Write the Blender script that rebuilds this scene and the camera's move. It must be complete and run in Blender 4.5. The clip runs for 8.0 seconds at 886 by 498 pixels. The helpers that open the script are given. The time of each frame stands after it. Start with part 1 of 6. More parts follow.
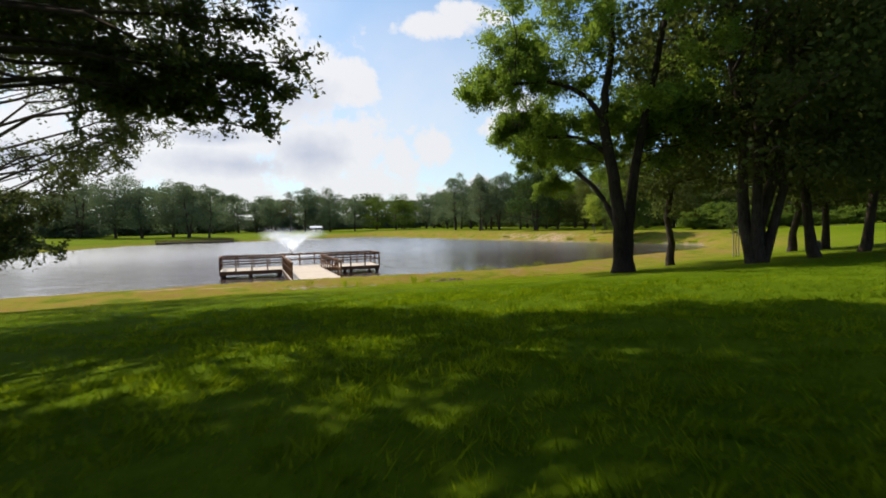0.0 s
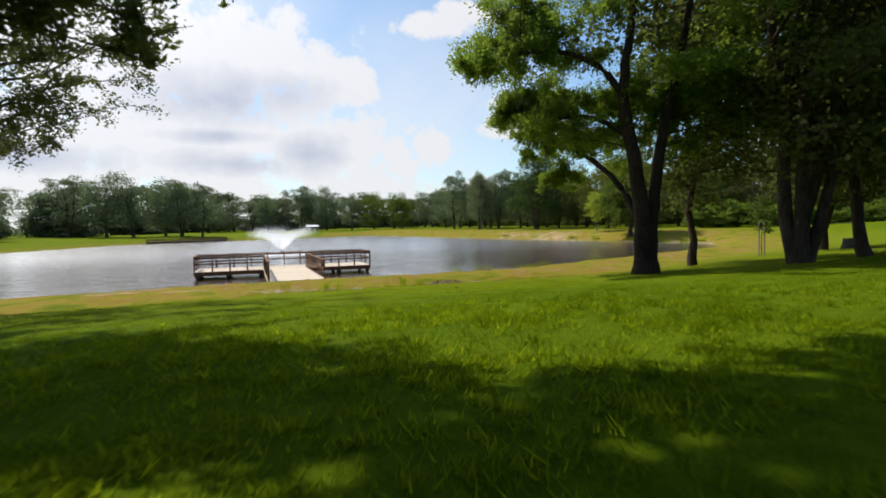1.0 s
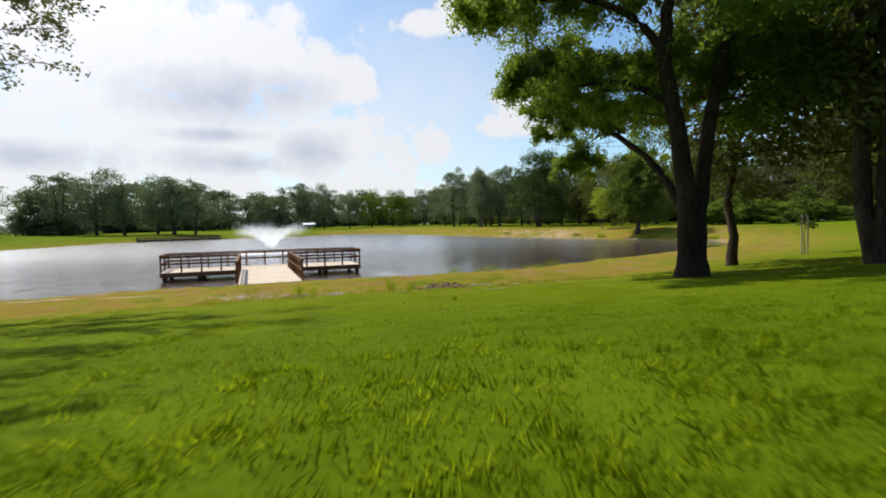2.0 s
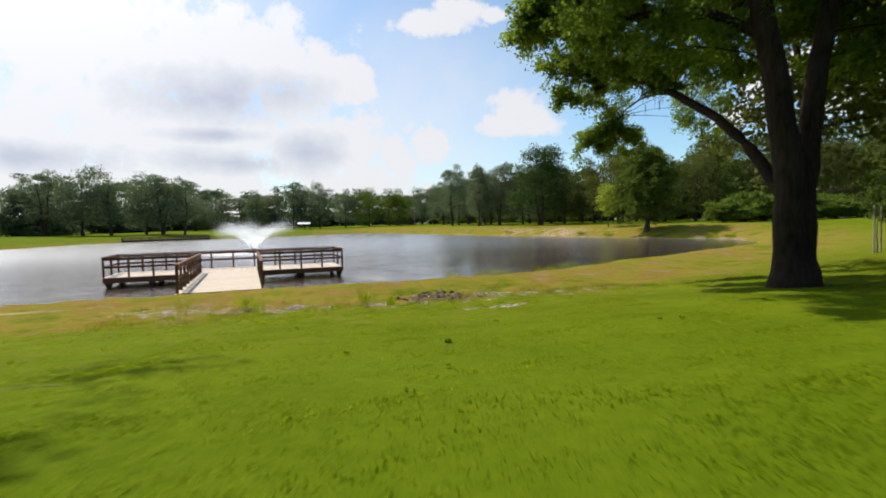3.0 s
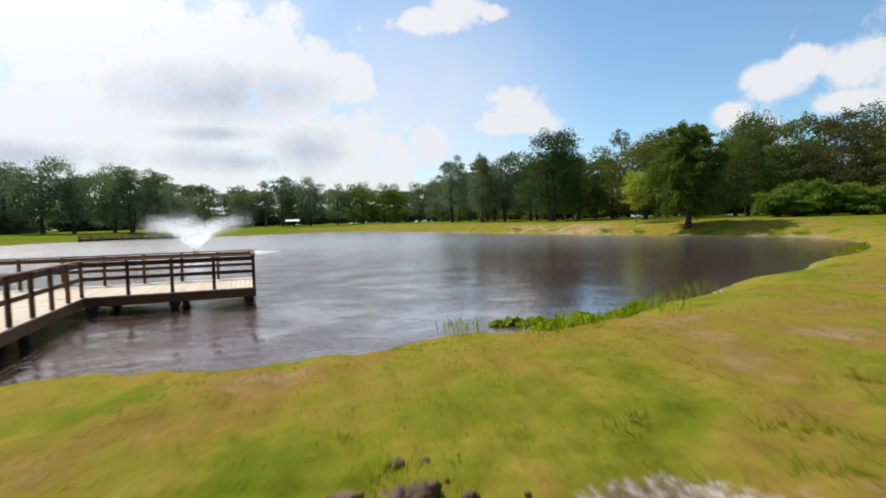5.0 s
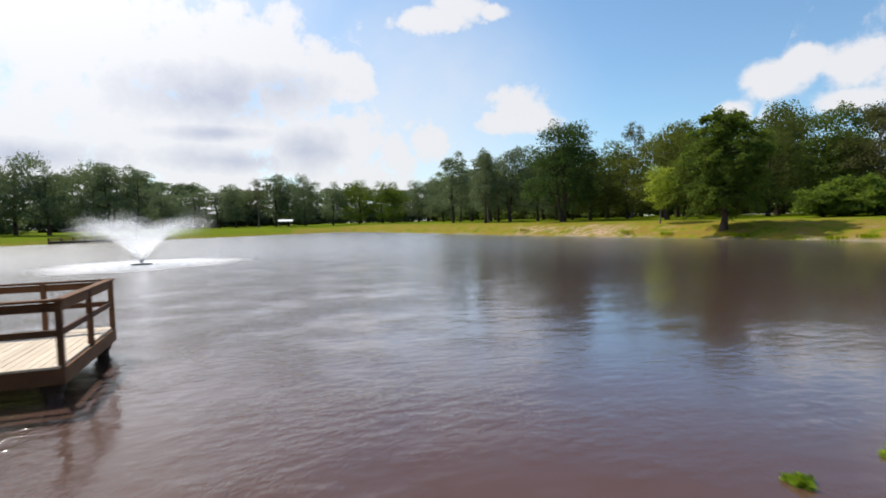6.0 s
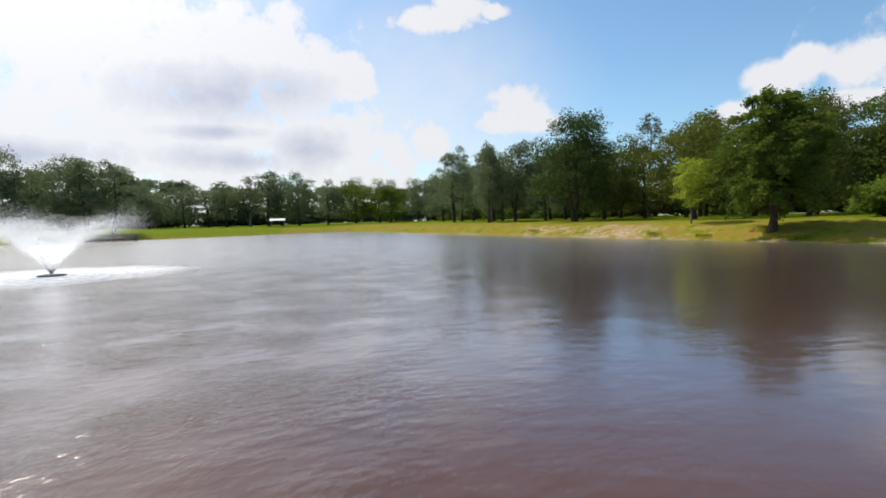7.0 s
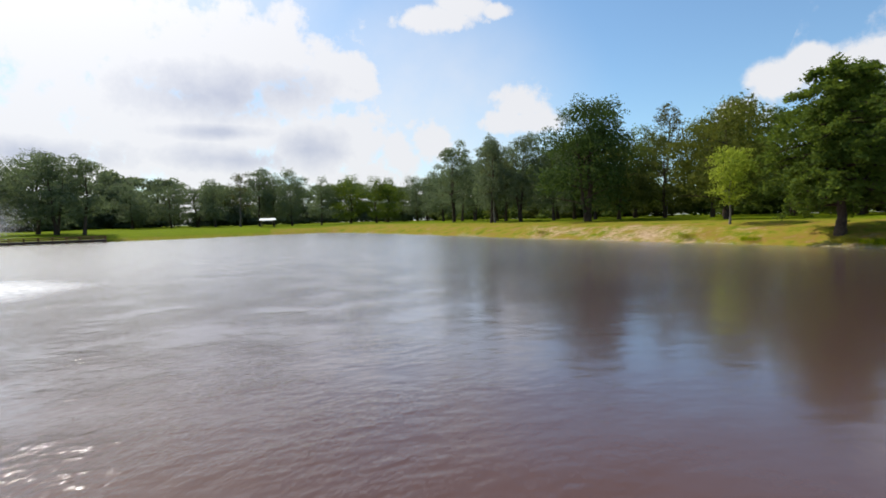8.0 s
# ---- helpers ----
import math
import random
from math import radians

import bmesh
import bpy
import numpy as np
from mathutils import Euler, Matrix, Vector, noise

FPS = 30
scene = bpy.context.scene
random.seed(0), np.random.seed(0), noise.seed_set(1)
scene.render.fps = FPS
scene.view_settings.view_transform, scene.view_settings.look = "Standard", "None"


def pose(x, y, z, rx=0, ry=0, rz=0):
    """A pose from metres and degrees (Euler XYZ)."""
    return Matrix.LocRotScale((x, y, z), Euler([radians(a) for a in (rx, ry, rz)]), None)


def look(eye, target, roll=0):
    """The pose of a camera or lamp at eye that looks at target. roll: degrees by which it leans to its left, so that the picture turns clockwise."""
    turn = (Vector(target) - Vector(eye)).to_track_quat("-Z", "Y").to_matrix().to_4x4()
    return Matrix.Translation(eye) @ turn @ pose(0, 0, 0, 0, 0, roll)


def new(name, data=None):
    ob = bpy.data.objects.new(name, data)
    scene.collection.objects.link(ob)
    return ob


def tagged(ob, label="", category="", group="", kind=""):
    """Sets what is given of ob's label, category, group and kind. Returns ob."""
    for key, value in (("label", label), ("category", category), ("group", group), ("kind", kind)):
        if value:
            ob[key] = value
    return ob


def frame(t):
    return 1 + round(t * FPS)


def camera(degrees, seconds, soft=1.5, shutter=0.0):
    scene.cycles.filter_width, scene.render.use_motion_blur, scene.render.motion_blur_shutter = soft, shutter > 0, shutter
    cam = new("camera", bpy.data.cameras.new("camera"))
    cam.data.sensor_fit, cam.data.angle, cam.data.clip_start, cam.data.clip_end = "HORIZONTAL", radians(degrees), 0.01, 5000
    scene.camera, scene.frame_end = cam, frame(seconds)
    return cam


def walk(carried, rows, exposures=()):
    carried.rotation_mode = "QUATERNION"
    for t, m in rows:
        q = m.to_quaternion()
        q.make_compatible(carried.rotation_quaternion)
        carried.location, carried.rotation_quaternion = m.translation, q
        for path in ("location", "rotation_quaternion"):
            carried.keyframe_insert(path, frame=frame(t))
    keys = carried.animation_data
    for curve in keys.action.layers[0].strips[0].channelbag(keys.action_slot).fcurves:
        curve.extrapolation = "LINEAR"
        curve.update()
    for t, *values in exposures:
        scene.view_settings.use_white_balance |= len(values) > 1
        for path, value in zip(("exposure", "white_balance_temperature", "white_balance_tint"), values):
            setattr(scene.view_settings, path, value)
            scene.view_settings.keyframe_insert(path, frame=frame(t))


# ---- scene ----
cam = camera(81.3, 8.0, soft=1.8, shutter=0.25)
PATH = [
    (0, (-3.146, -5.771, 3.594), (-2.452, -3.898, 3.502), -1.1),
    (0.5, (-2.473, -4.343, 3.506), (-1.776, -2.47, 3.412), -1.2),
    (1, (-1.831, -2.903, 3.37), (-1.134, -1.031, 3.276), -1.1),
    (1.5, (-1.168, -1.277, 3.219), (-0.468, 0.594, 3.124), -1.1),
    (1.7, (-0.869, -0.546, 3.193), (-0.171, 1.326, 3.093), -1.1),
    (3, (1.402, 4.952, 2.881), (2.104, 6.822, 2.78), -1.3),
    (3.5, (2.461, 7.564, 2.706), (3.164, 9.434, 2.603), -1.3),
    (4, (3.59, 10.554, 2.527), (4.294, 12.423, 2.421), -1.2),
    (4.5, (4.86, 13.9, 2.39), (5.565, 15.769, 2.283), -1.3),
    (6, (9.113, 25.139, 2.626), (9.815, 27.009, 2.516), -1.4),
    (6.5, (10.579, 29.012, 2.601), (11.28, 30.881, 2.49), -1.4),
    (7, (12.158, 32.982, 2.601), (12.858, 34.852, 2.489), -1.3),
    (7.5, (13.944, 36.974, 2.599), (14.641, 38.846, 2.486), -1.3),
    (8, (15.86, 40.948, 2.617), (16.553, 42.821, 2.504), -1.3),
]
walk(cam, [(t, look(eye, target, roll)) for t, eye, target, roll in PATH])

# ---------------------------------------------------------------- world, sun
SUN_AZ, SUN_EL = radians(-27.0), radians(52.0)      # azimuth from +y towards +x
sun_dir = Vector((math.sin(SUN_AZ) * math.cos(SUN_EL), math.cos(SUN_AZ) * math.cos(SUN_EL), math.sin(SUN_EL)))
sun = new("sun", bpy.data.lights.new("sun", "SUN"))
sun.data.energy, sun.data.angle, sun.data.color = 5.0, radians(0.6), (1.0, 0.94, 0.84)
sun.matrix_world = look(sun_dir * 200, (0, 0, 0))
scene.view_settings.exposure = 0.0


def math_node(tree, op, a, b=None, clamp=False):
    n = tree.nodes.new("ShaderNodeMath")
    n.operation, n.use_clamp = op, clamp
    for k, v in ((0, a), (1, b)):
        if v is None:
            continue
        if isinstance(v, (int, float)):
            n.inputs[k].default_value = v
        else:
            tree.links.new(v, n.inputs[k])
    return n.outputs[0]


def mix_node(tree, fac, a, b):
    n = tree.nodes.new("ShaderNodeMix")
    n.data_type = "RGBA"
    for k, v in ((0, fac), (6, a), (7, b)):
        if isinstance(v, (int, float)):
            n.inputs[k].default_value = v
        elif isinstance(v, tuple):
            n.inputs[k].default_value = (*v, 1.0)
        else:
            tree.links.new(v, n.inputs[k])
    return n.outputs[2]


def ramp_node(tree, fac, stops):
    n = tree.nodes.new("ShaderNodeValToRGB")
    while len(n.color_ramp.elements) < len(stops):
        n.color_ramp.elements.new(0.5)
    for e, (p, c) in zip(n.color_ramp.elements, stops):
        e.position, e.color = p, (*c, 1.0) if len(c) == 3 else c
    tree.links.new(fac, n.inputs[0])
    return n.outputs[0]


def noise_node(tree, vec, scale, detail=4.0, rough=0.55):
    n = tree.nodes.new("ShaderNodeTexNoise")
    n.inputs["Scale"].default_value, n.inputs["Detail"].default_value, n.inputs["Roughness"].default_value = scale, detail, rough
    if vec is not None:
        tree.links.new(vec, n.inputs["Vector"])
    return n.outputs[0]


world = bpy.data.worlds.new("world")
scene.world = world
world.use_nodes = True
wt = world.node_tree
wt.nodes.clear()
sky = wt.nodes.new("ShaderNodeTexSky")
sky.sky_type, sky.sun_disc = "NISHITA", False
sky.sun_elevation, sky.sun_rotation = SUN_EL, SUN_AZ
sky.air_density, sky.dust_density, sky.ozone_density = 1.0, 0.7, 0.6
SKY = 0.14
way = wt.nodes.new("ShaderNodeTexCoord").outputs["Generated"]
# broken cumulus: a cluster of soft lobes for each cloud, torn by noise
HEAD = math.atan2(0.351, 0.936)
n_big = noise_node(wt, way, 11.0, 8.0, 0.62)
n_fine = noise_node(wt, way, 34.0, 4.0, 0.6)
torn = math_node(wt, "ADD", math_node(wt, "MULTIPLY", math_node(wt, "SUBTRACT", n_big, 0.5), 2.5),
                 math_node(wt, "MULTIPLY", math_node(wt, "SUBTRACT", n_fine, 0.5), 0.5))
# (azimuth right of the heading, elevation, half width, half height) in degrees
CLOUDS = [(-25, 15.5, 13, 8.5), (-17, 17, 8, 6), (-37, 18, 18, 13), (-12, 15.5, 6, 3.8), (-15, 8, 8, 6), (-25, 6, 13, 9), (-39, 6, 15, 12), (-34, 29, 14, 9), (-4.5, 6.5, 4.5, 4.0), (-1.5, 8.0, 3.2, 3.6), (-3, 2, 8, 4), (-9.5, 8.5, 5, 4.5), (-7, 4, 9, 4), (4, 3, 7, 3),
          (-34.5, 11.5, 7, 5), (-16.1, 12.9, 6.5, 4.5), (-19.6, 9.0, 7, 4), (-9.6, 15.2, 4.6, 2.8), (-28, 11, 8, 5),
          (0.1, 20.7, 5.2, 1.6), (2.5, 21.8, 3.2, 1.5), (6.2, 21.3, 1.9, 0.9), (7.4, 10.3, 7.4, 1.9), (8.6, 12.2, 3.6, 2.6),
          (33.0, 12.2, 3.6, 2.0), (34.8, 13.2, 2.3, 1.8), (38.3, 12.4, 2.8, 2.7), (38.3, 9.4, 3.4, 1.4), (29.0, 9.6, 1.8, 1.4), (44, 11, 5, 3),
          (70, 12, 9, 4), (-62, 20, 20, 12), (-30, 40, 16, 9), (-52, 44, 18, 12), (-10, 44, 9, 6), (-70, 62, 14, 10)]
cover = None
shade = None
for az, el, wa, wb in CLOUDS:
    a, e = HEAD + radians(az), radians(el)
    mid = Vector((math.sin(a) * math.cos(e), math.cos(a) * math.cos(e), math.sin(e)))
    side = Vector((math.cos(a), -math.sin(a), 0))
    up = side.cross(mid)
    vals = []
    for axis, half in ((side, radians(wa)), (up, radians(wb))):
        d = wt.nodes.new("ShaderNodeVectorMath")
        d.operation = "DOT_PRODUCT"
        wt.links.new(way, d.inputs[0])
        d.inputs[1].default_value = axis / half
        vals.append(d.outputs["Value"])
    front = wt.nodes.new("ShaderNodeVectorMath")
    front.operation = "DOT_PRODUCT"
    wt.links.new(way, front.inputs[0])
    front.inputs[1].default_value = mid
    r2 = math_node(wt, "ADD", math_node(wt, "MULTIPLY", vals[0], vals[0]), math_node(wt, "MULTIPLY", vals[1], vals[1]))
    lobe = math_node(wt, "SUBTRACT", 1.0, math_node(wt, "SQRT", r2))
    lobe = math_node(wt, "MULTIPLY", lobe, math_node(wt, "GREATER_THAN", front.outputs["Value"], 0.0))
    lobe = math_node(wt, "MAXIMUM", lobe, -1.0)
    low = math_node(wt, "MULTIPLY", math_node(wt, "MULTIPLY", vals[1], -1.0), math_node(wt, "MAXIMUM", lobe, 0.0))
    cover = lobe if cover is None else math_node(wt, "MAXIMUM", cover, lobe)
    shade = low if shade is None else math_node(wt, "MAXIMUM", shade, low)
body = math_node(wt, "ADD", cover, torn)
alpha = wt.nodes.new("ShaderNodeMapRange")
alpha.interpolation_type = "SMOOTHSTEP"
wt.links.new(body, alpha.inputs["Value"])
alpha.inputs["From Min"].default_value, alpha.inputs["From Max"].default_value = -0.06, 0.55
# the thick grey bellies of the largest clouds
belly = None
for az, el, wa, wb in [(-23, 13.0, 10, 3.2), (-16.5, 13.6, 5, 2.8), (-14.5, 7.8, 4.5, 2.6), (-22, 6.6, 8, 1.5), (-23, 9.3, 6, 0.9), (-38, 6.5, 8, 1.6), (-25, 12.6, 7.5, 2.6)]:
    a, e = HEAD + radians(az), radians(el)
    mid = Vector((math.sin(a) * math.cos(e), math.cos(a) * math.cos(e), math.sin(e)))
    side = Vector((math.cos(a), -math.sin(a), 0))
    r2 = None
    for axis, half in ((side, radians(wa)), (side.cross(mid), radians(wb))):
        d = wt.nodes.new("ShaderNodeVectorMath")
        d.operation = "DOT_PRODUCT"
        wt.links.new(way, d.inputs[0])
        d.inputs[1].default_value = axis / half
        sq = math_node(wt, "MULTIPLY", d.outputs["Value"], d.outputs["Value"])
        r2 = sq if r2 is None else math_node(wt, "ADD", r2, sq)
    lobe = math_node(wt, "SUBTRACT", 1.0, math_node(wt, "SQRT", r2))
    belly = lobe if belly is None else math_node(wt, "MAXIMUM", belly, lobe)
belly = math_node(wt, "MULTIPLY", math_node(wt, "ADD", math_node(wt, "MAXIMUM", belly, -0.6), math_node(wt, "MULTIPLY", torn, 0.42)), 1.0)
grey = math_node(wt, "ADD", belly, math_node(wt, "MULTIPLY", math_node(wt, "SUBTRACT", n_big, 0.44), 0.7), clamp=True)
cloud_col = mix_node(wt, grey, (0.95, 0.95, 0.98), (0.62, 0.65, 0.77))
sky_bg = wt.nodes.new("ShaderNodeBackground")
sky_bg.inputs[1].default_value = SKY
tint = wt.nodes.new("ShaderNodeMix")
tint.data_type, tint.blend_type = "RGBA", "MULTIPLY"
tint.inputs[0].default_value = 1.0
wt.links.new(sky.outputs[0], tint.inputs[6])
tint.inputs[7].default_value = (0.83, 1.03, 1.12, 1.0)
wt.links.new(tint.outputs[2], sky_bg.inputs[0])
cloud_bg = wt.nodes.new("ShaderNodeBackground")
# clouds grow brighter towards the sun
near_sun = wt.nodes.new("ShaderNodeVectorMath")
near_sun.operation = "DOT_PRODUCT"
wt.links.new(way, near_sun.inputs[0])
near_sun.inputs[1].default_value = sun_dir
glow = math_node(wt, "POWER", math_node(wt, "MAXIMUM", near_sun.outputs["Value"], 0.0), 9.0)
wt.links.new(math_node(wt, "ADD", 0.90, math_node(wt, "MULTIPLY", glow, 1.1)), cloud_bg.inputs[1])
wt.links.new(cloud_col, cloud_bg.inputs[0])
# a thin pale veil beside the large cloud
veil = None
for az, el, wa, wb in [(-3, 11, 21, 17), (-30, 20, 28, 16)]:
    a, e = HEAD + radians(az), radians(el)
    mid = Vector((math.sin(a) * math.cos(e), math.cos(a) * math.cos(e), math.sin(e)))
    side = Vector((math.cos(a), -math.sin(a), 0))
    r2 = None
    for axis, half in ((side, radians(wa)), (side.cross(mid), radians(wb))):
        d = wt.nodes.new("ShaderNodeVectorMath")
        d.operation = "DOT_PRODUCT"
        wt.links.new(way, d.inputs[0])
        d.inputs[1].default_value = axis / half
        sq = math_node(wt, "MULTIPLY", d.outputs["Value"], d.outputs["Value"])
        r2 = sq if r2 is None else math_node(wt, "ADD", r2, sq)
    ahead_ = wt.nodes.new("ShaderNodeVectorMath")
    ahead_.operation = "DOT_PRODUCT"
    wt.links.new(way, ahead_.inputs[0])
    ahead_.inputs[1].default_value = mid
    lobe = math_node(wt, "MULTIPLY", math_node(wt, "MAXIMUM", math_node(wt, "SUBTRACT", 1.0, r2), 0.0), math_node(wt, "GREATER_THAN", ahead_.outputs["Value"], 0.0))
    veil = lobe if veil is None else math_node(wt, "MAXIMUM", veil, lobe)
veil = math_node(wt, "MULTIPLY", math_node(wt, "POWER", veil, 1.6), math_node(wt, "ADD", 0.32, math_node(wt, "MULTIPLY", n_big, 0.5)))
both = wt.nodes.new("ShaderNodeMixShader")
wt.links.new(math_node(wt, "MAXIMUM", math_node(wt, "MULTIPLY", alpha.outputs[0], 0.95), veil), both.inputs[0])
wt.links.new(sky_bg.outputs[0], both.inputs[1])
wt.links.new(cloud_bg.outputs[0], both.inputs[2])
wout = wt.nodes.new("ShaderNodeOutputWorld")
wt.links.new(both.outputs[0], wout.inputs[0])


# ---------------------------------------------------------------- materials
def material(name):
    m = bpy.data.materials.new(name)
    m.use_nodes = True
    t = m.node_tree
    t.nodes.clear()
    out = t.nodes.new("ShaderNodeOutputMaterial")
    return m, t, out


def coords(t):
    return t.nodes.new("ShaderNodeNewGeometry").outputs["Position"]


def principled(t, out, col, rough=0.8, spec=0.3, metal=0.0):
    b = t.nodes.new("ShaderNodeBsdfPrincipled")
    if isinstance(col, tuple):
        b.inputs["Base Color"].default_value = (*col, 1)
    else:
        t.links.new(col, b.inputs["Base Color"])
    if isinstance(rough, (int, float)):
        b.inputs["Roughness"].default_value = rough
    else:
        t.links.new(rough, b.inputs["Roughness"])
    b.inputs["Specular IOR Level"].default_value = spec
    b.inputs["Metallic"].default_value = metal
    t.links.new(b.outputs[0], out.inputs[0])
    return b


def bump(t, b, height, strength, dist):
    n = t.nodes.new("ShaderNodeBump")
    n.inputs["Strength"].default_value, n.inputs["Distance"].default_value = strength, dist
    t.links.new(height, n.inputs["Height"])
    t.links.new(n.outputs[0], b.inputs["Normal"])


def leaf_material(name, dark, light, trans, amount=0.45, rough=0.7, spec=0.08):
    m, t, out = material(name)
    isle = t.nodes.new("ShaderNodeNewGeometry").outputs["Random Per Island"]
    obj = t.nodes.new("ShaderNodeObjectInfo").outputs["Random"]
    big = noise_node(t, coords(t), 0.35, 2.0)
    f = math_node(t, "ADD", math_node(t, "MULTIPLY", isle, 0.55), math_node(t, "ADD", math_node(t, "MULTIPLY", obj, 0.25), math_node(t, "MULTIPLY", math_node(t, "SUBTRACT", big, 0.4), 0.8)), clamp=True)
    col = mix_node(t, f, dark, light)
    b = principled(t, out, col, rough, spec)
    tr = t.nodes.new("ShaderNodeBsdfTranslucent")
    t.links.new(mix_node(t, f, tuple(c * 0.75 for c in trans), trans), tr.inputs[0])
    mx = t.nodes.new("ShaderNodeMixShader")
    mx.inputs[0].default_value = amount
    t.links.new(b.outputs[0], mx.inputs[1])
    t.links.new(tr.outputs[0], mx.inputs[2])
    t.links.new(mx.outputs[0], out.inputs[0])
    return m


M_LEAF = leaf_material("leaf_green", (0.036, 0.066, 0.016), (0.088, 0.122, 0.028), (0.16, 0.22, 0.03))
M_GRASS_LUSH = leaf_material("grass_lush", (0.046, 0.082, 0.002), (0.088, 0.135, 0.003), (0.21, 0.31, 0.006), 0.58, 0.9, 0.0)
M_LEAF_DARK = leaf_material("leaf_dark", (0.034, 0.048, 0.013), (0.076, 0.094, 0.024), (0.18, 0.21, 0.04), 0.42)
M_LEAF_OAK = leaf_material("leaf_oak", (0.036, 0.048, 0.018), (0.075, 0.090, 0.030), (0.15, 0.18, 0.04), 0.42, 0.6, 0.2)
M_LEAF_LIGHT = leaf_material("leaf_light", (0.13, 0.18, 0.02), (0.23, 0.29, 0.035), (0.48, 0.56, 0.06), 0.52)
M_LEAF_OLIVE = leaf_material("leaf_olive", (0.065, 0.07, 0.026), (0.12, 0.11, 0.04), (0.15, 0.16, 0.04), 0.35)
M_CYPRESS = leaf_material("leaf_cypress", (0.050, 0.085, 0.015), (0.100, 0.142, 0.024), (0.19, 0.26, 0.03), 0.42)
M_MOSS = leaf_material("moss", (0.09, 0.10, 0.07), (0.15, 0.16, 0.11), (0.14, 0.16, 0.09), 0.3)
M_GRASS = leaf_material("grass_blade", (0.095, 0.137, 0.002), (0.134, 0.170, 0.004), (0.34, 0.43, 0.010), 0.62, 0.9, 0.0)
M_LEAF_SUN = leaf_material("leaf_sunny", (0.048, 0.080, 0.014), (0.105, 0.145, 0.024), (0.20, 0.27, 0.03), 0.42)
M_LEAF_FORK = leaf_material("leaf_fresh", (0.050, 0.090, 0.016), (0.115, 0.175, 0.028), (0.36, 0.50, 0.05), 0.48)
M_LEAF_SHRUB = leaf_material("leaf_shrub", (0.060, 0.100, 0.018), (0.125, 0.18, 0.030), (0.28, 0.38, 0.04), 0.44)
M_LEAF_YELLOW = leaf_material("leaf_yellowish", (0.062, 0.076, 0.014), (0.118, 0.132, 0.022), (0.19, 0.21, 0.03), 0.4)
M_LEAF_DENSE = leaf_material("leaf_deep_green", (0.030, 0.056, 0.018), (0.066, 0.105, 0.030), (0.11, 0.17, 0.03), 0.36)
M_GRASS_DRY = leaf_material("grass_dry", (0.14, 0.15, 0.014), (0.25, 0.215, 0.032), (0.40, 0.37, 0.045), 0.45, 0.9, 0.0)
# grey-green leaves of the far trees, paled to put haze into their colour
M_LEAF_GREY_HAZE = leaf_material("leaf_grey_haze", (0.080, 0.102, 0.066), (0.135, 0.165, 0.098), (0.22, 0.28, 0.12), 0.42)
M_PLANT = leaf_material("water_plant", (0.09, 0.16, 0.013), (0.21, 0.31, 0.028), (0.42, 0.56, 0.04), 0.45)


def bark(name, a, b_):
    m, t, out = material(name)
    v = t.nodes.new("ShaderNodeMapping")
    v.inputs["Scale"].default_value = (1, 1, 0.22)
    t.links.new(coords(t), v.inputs[0])
    n = noise_node(t, v.outputs[0], 14.0, 6.0, 0.65)
    n2 = noise_node(t, coords(t), 1.6, 3.0)
    f = math_node(t, "ADD", math_node(t, "MULTIPLY", n, 0.7), math_node(t, "MULTIPLY", n2, 0.4))
    col = ramp_node(t, f, [(0.35, a), (0.7, b_)])
    b = principled(t, out, col, 0.9, 0.15)
    bump(t, b, n, 0.8, 0.04)
    return m


M_BARK = bark("bark", (0.024, 0.016, 0.012), (0.095, 0.068, 0.05))
M_BARK_DARK = bark("bark_dark", (0.012, 0.008, 0.006), (0.052, 0.034, 0.024))
M_BARK_GREY = bark("bark_grey", (0.06, 0.052, 0.045), (0.2, 0.18, 0.155))


def wood(name, dark, light, rough=0.8):
    m, t, out = material(name)
    rnd = t.nodes.new("ShaderNodeObjectInfo").outputs["Random"]
    n = noise_node(t, coords(t), 3.0, 5.0)
    n2 = noise_node(t, coords(t), 40.0, 3.0)
    f = math_node(t, "ADD", math_node(t, "MULTIPLY", n, 0.55), math_node(t, "ADD", math_node(t, "MULTIPLY", n2, 0.25), math_node(t, "MULTIPLY", rnd, 0.3)), clamp=True)
    b = principled(t, out, ramp_node(t, f, [(0.25, dark), (0.8, light)]), rough, 0.2)
    bump(t, b, n2, 0.3, 0.004)
    return m


M_RAIL = wood("stained_timber", (0.055, 0.024, 0.014), (0.200, 0.100, 0.048))
M_BOARD = wood("bleached_boards", (0.50, 0.41, 0.31), (0.68, 0.57, 0.45))
M_PILE = wood("wet_timber", (0.03, 0.02, 0.015), (0.08, 0.055, 0.04))
M_OLD = wood("weathered_timber", (0.10, 0.075, 0.055), (0.26, 0.21, 0.165))
M_STAKE = wood("stake_timber", (0.25, 0.2, 0.15), (0.4, 0.34, 0.27))


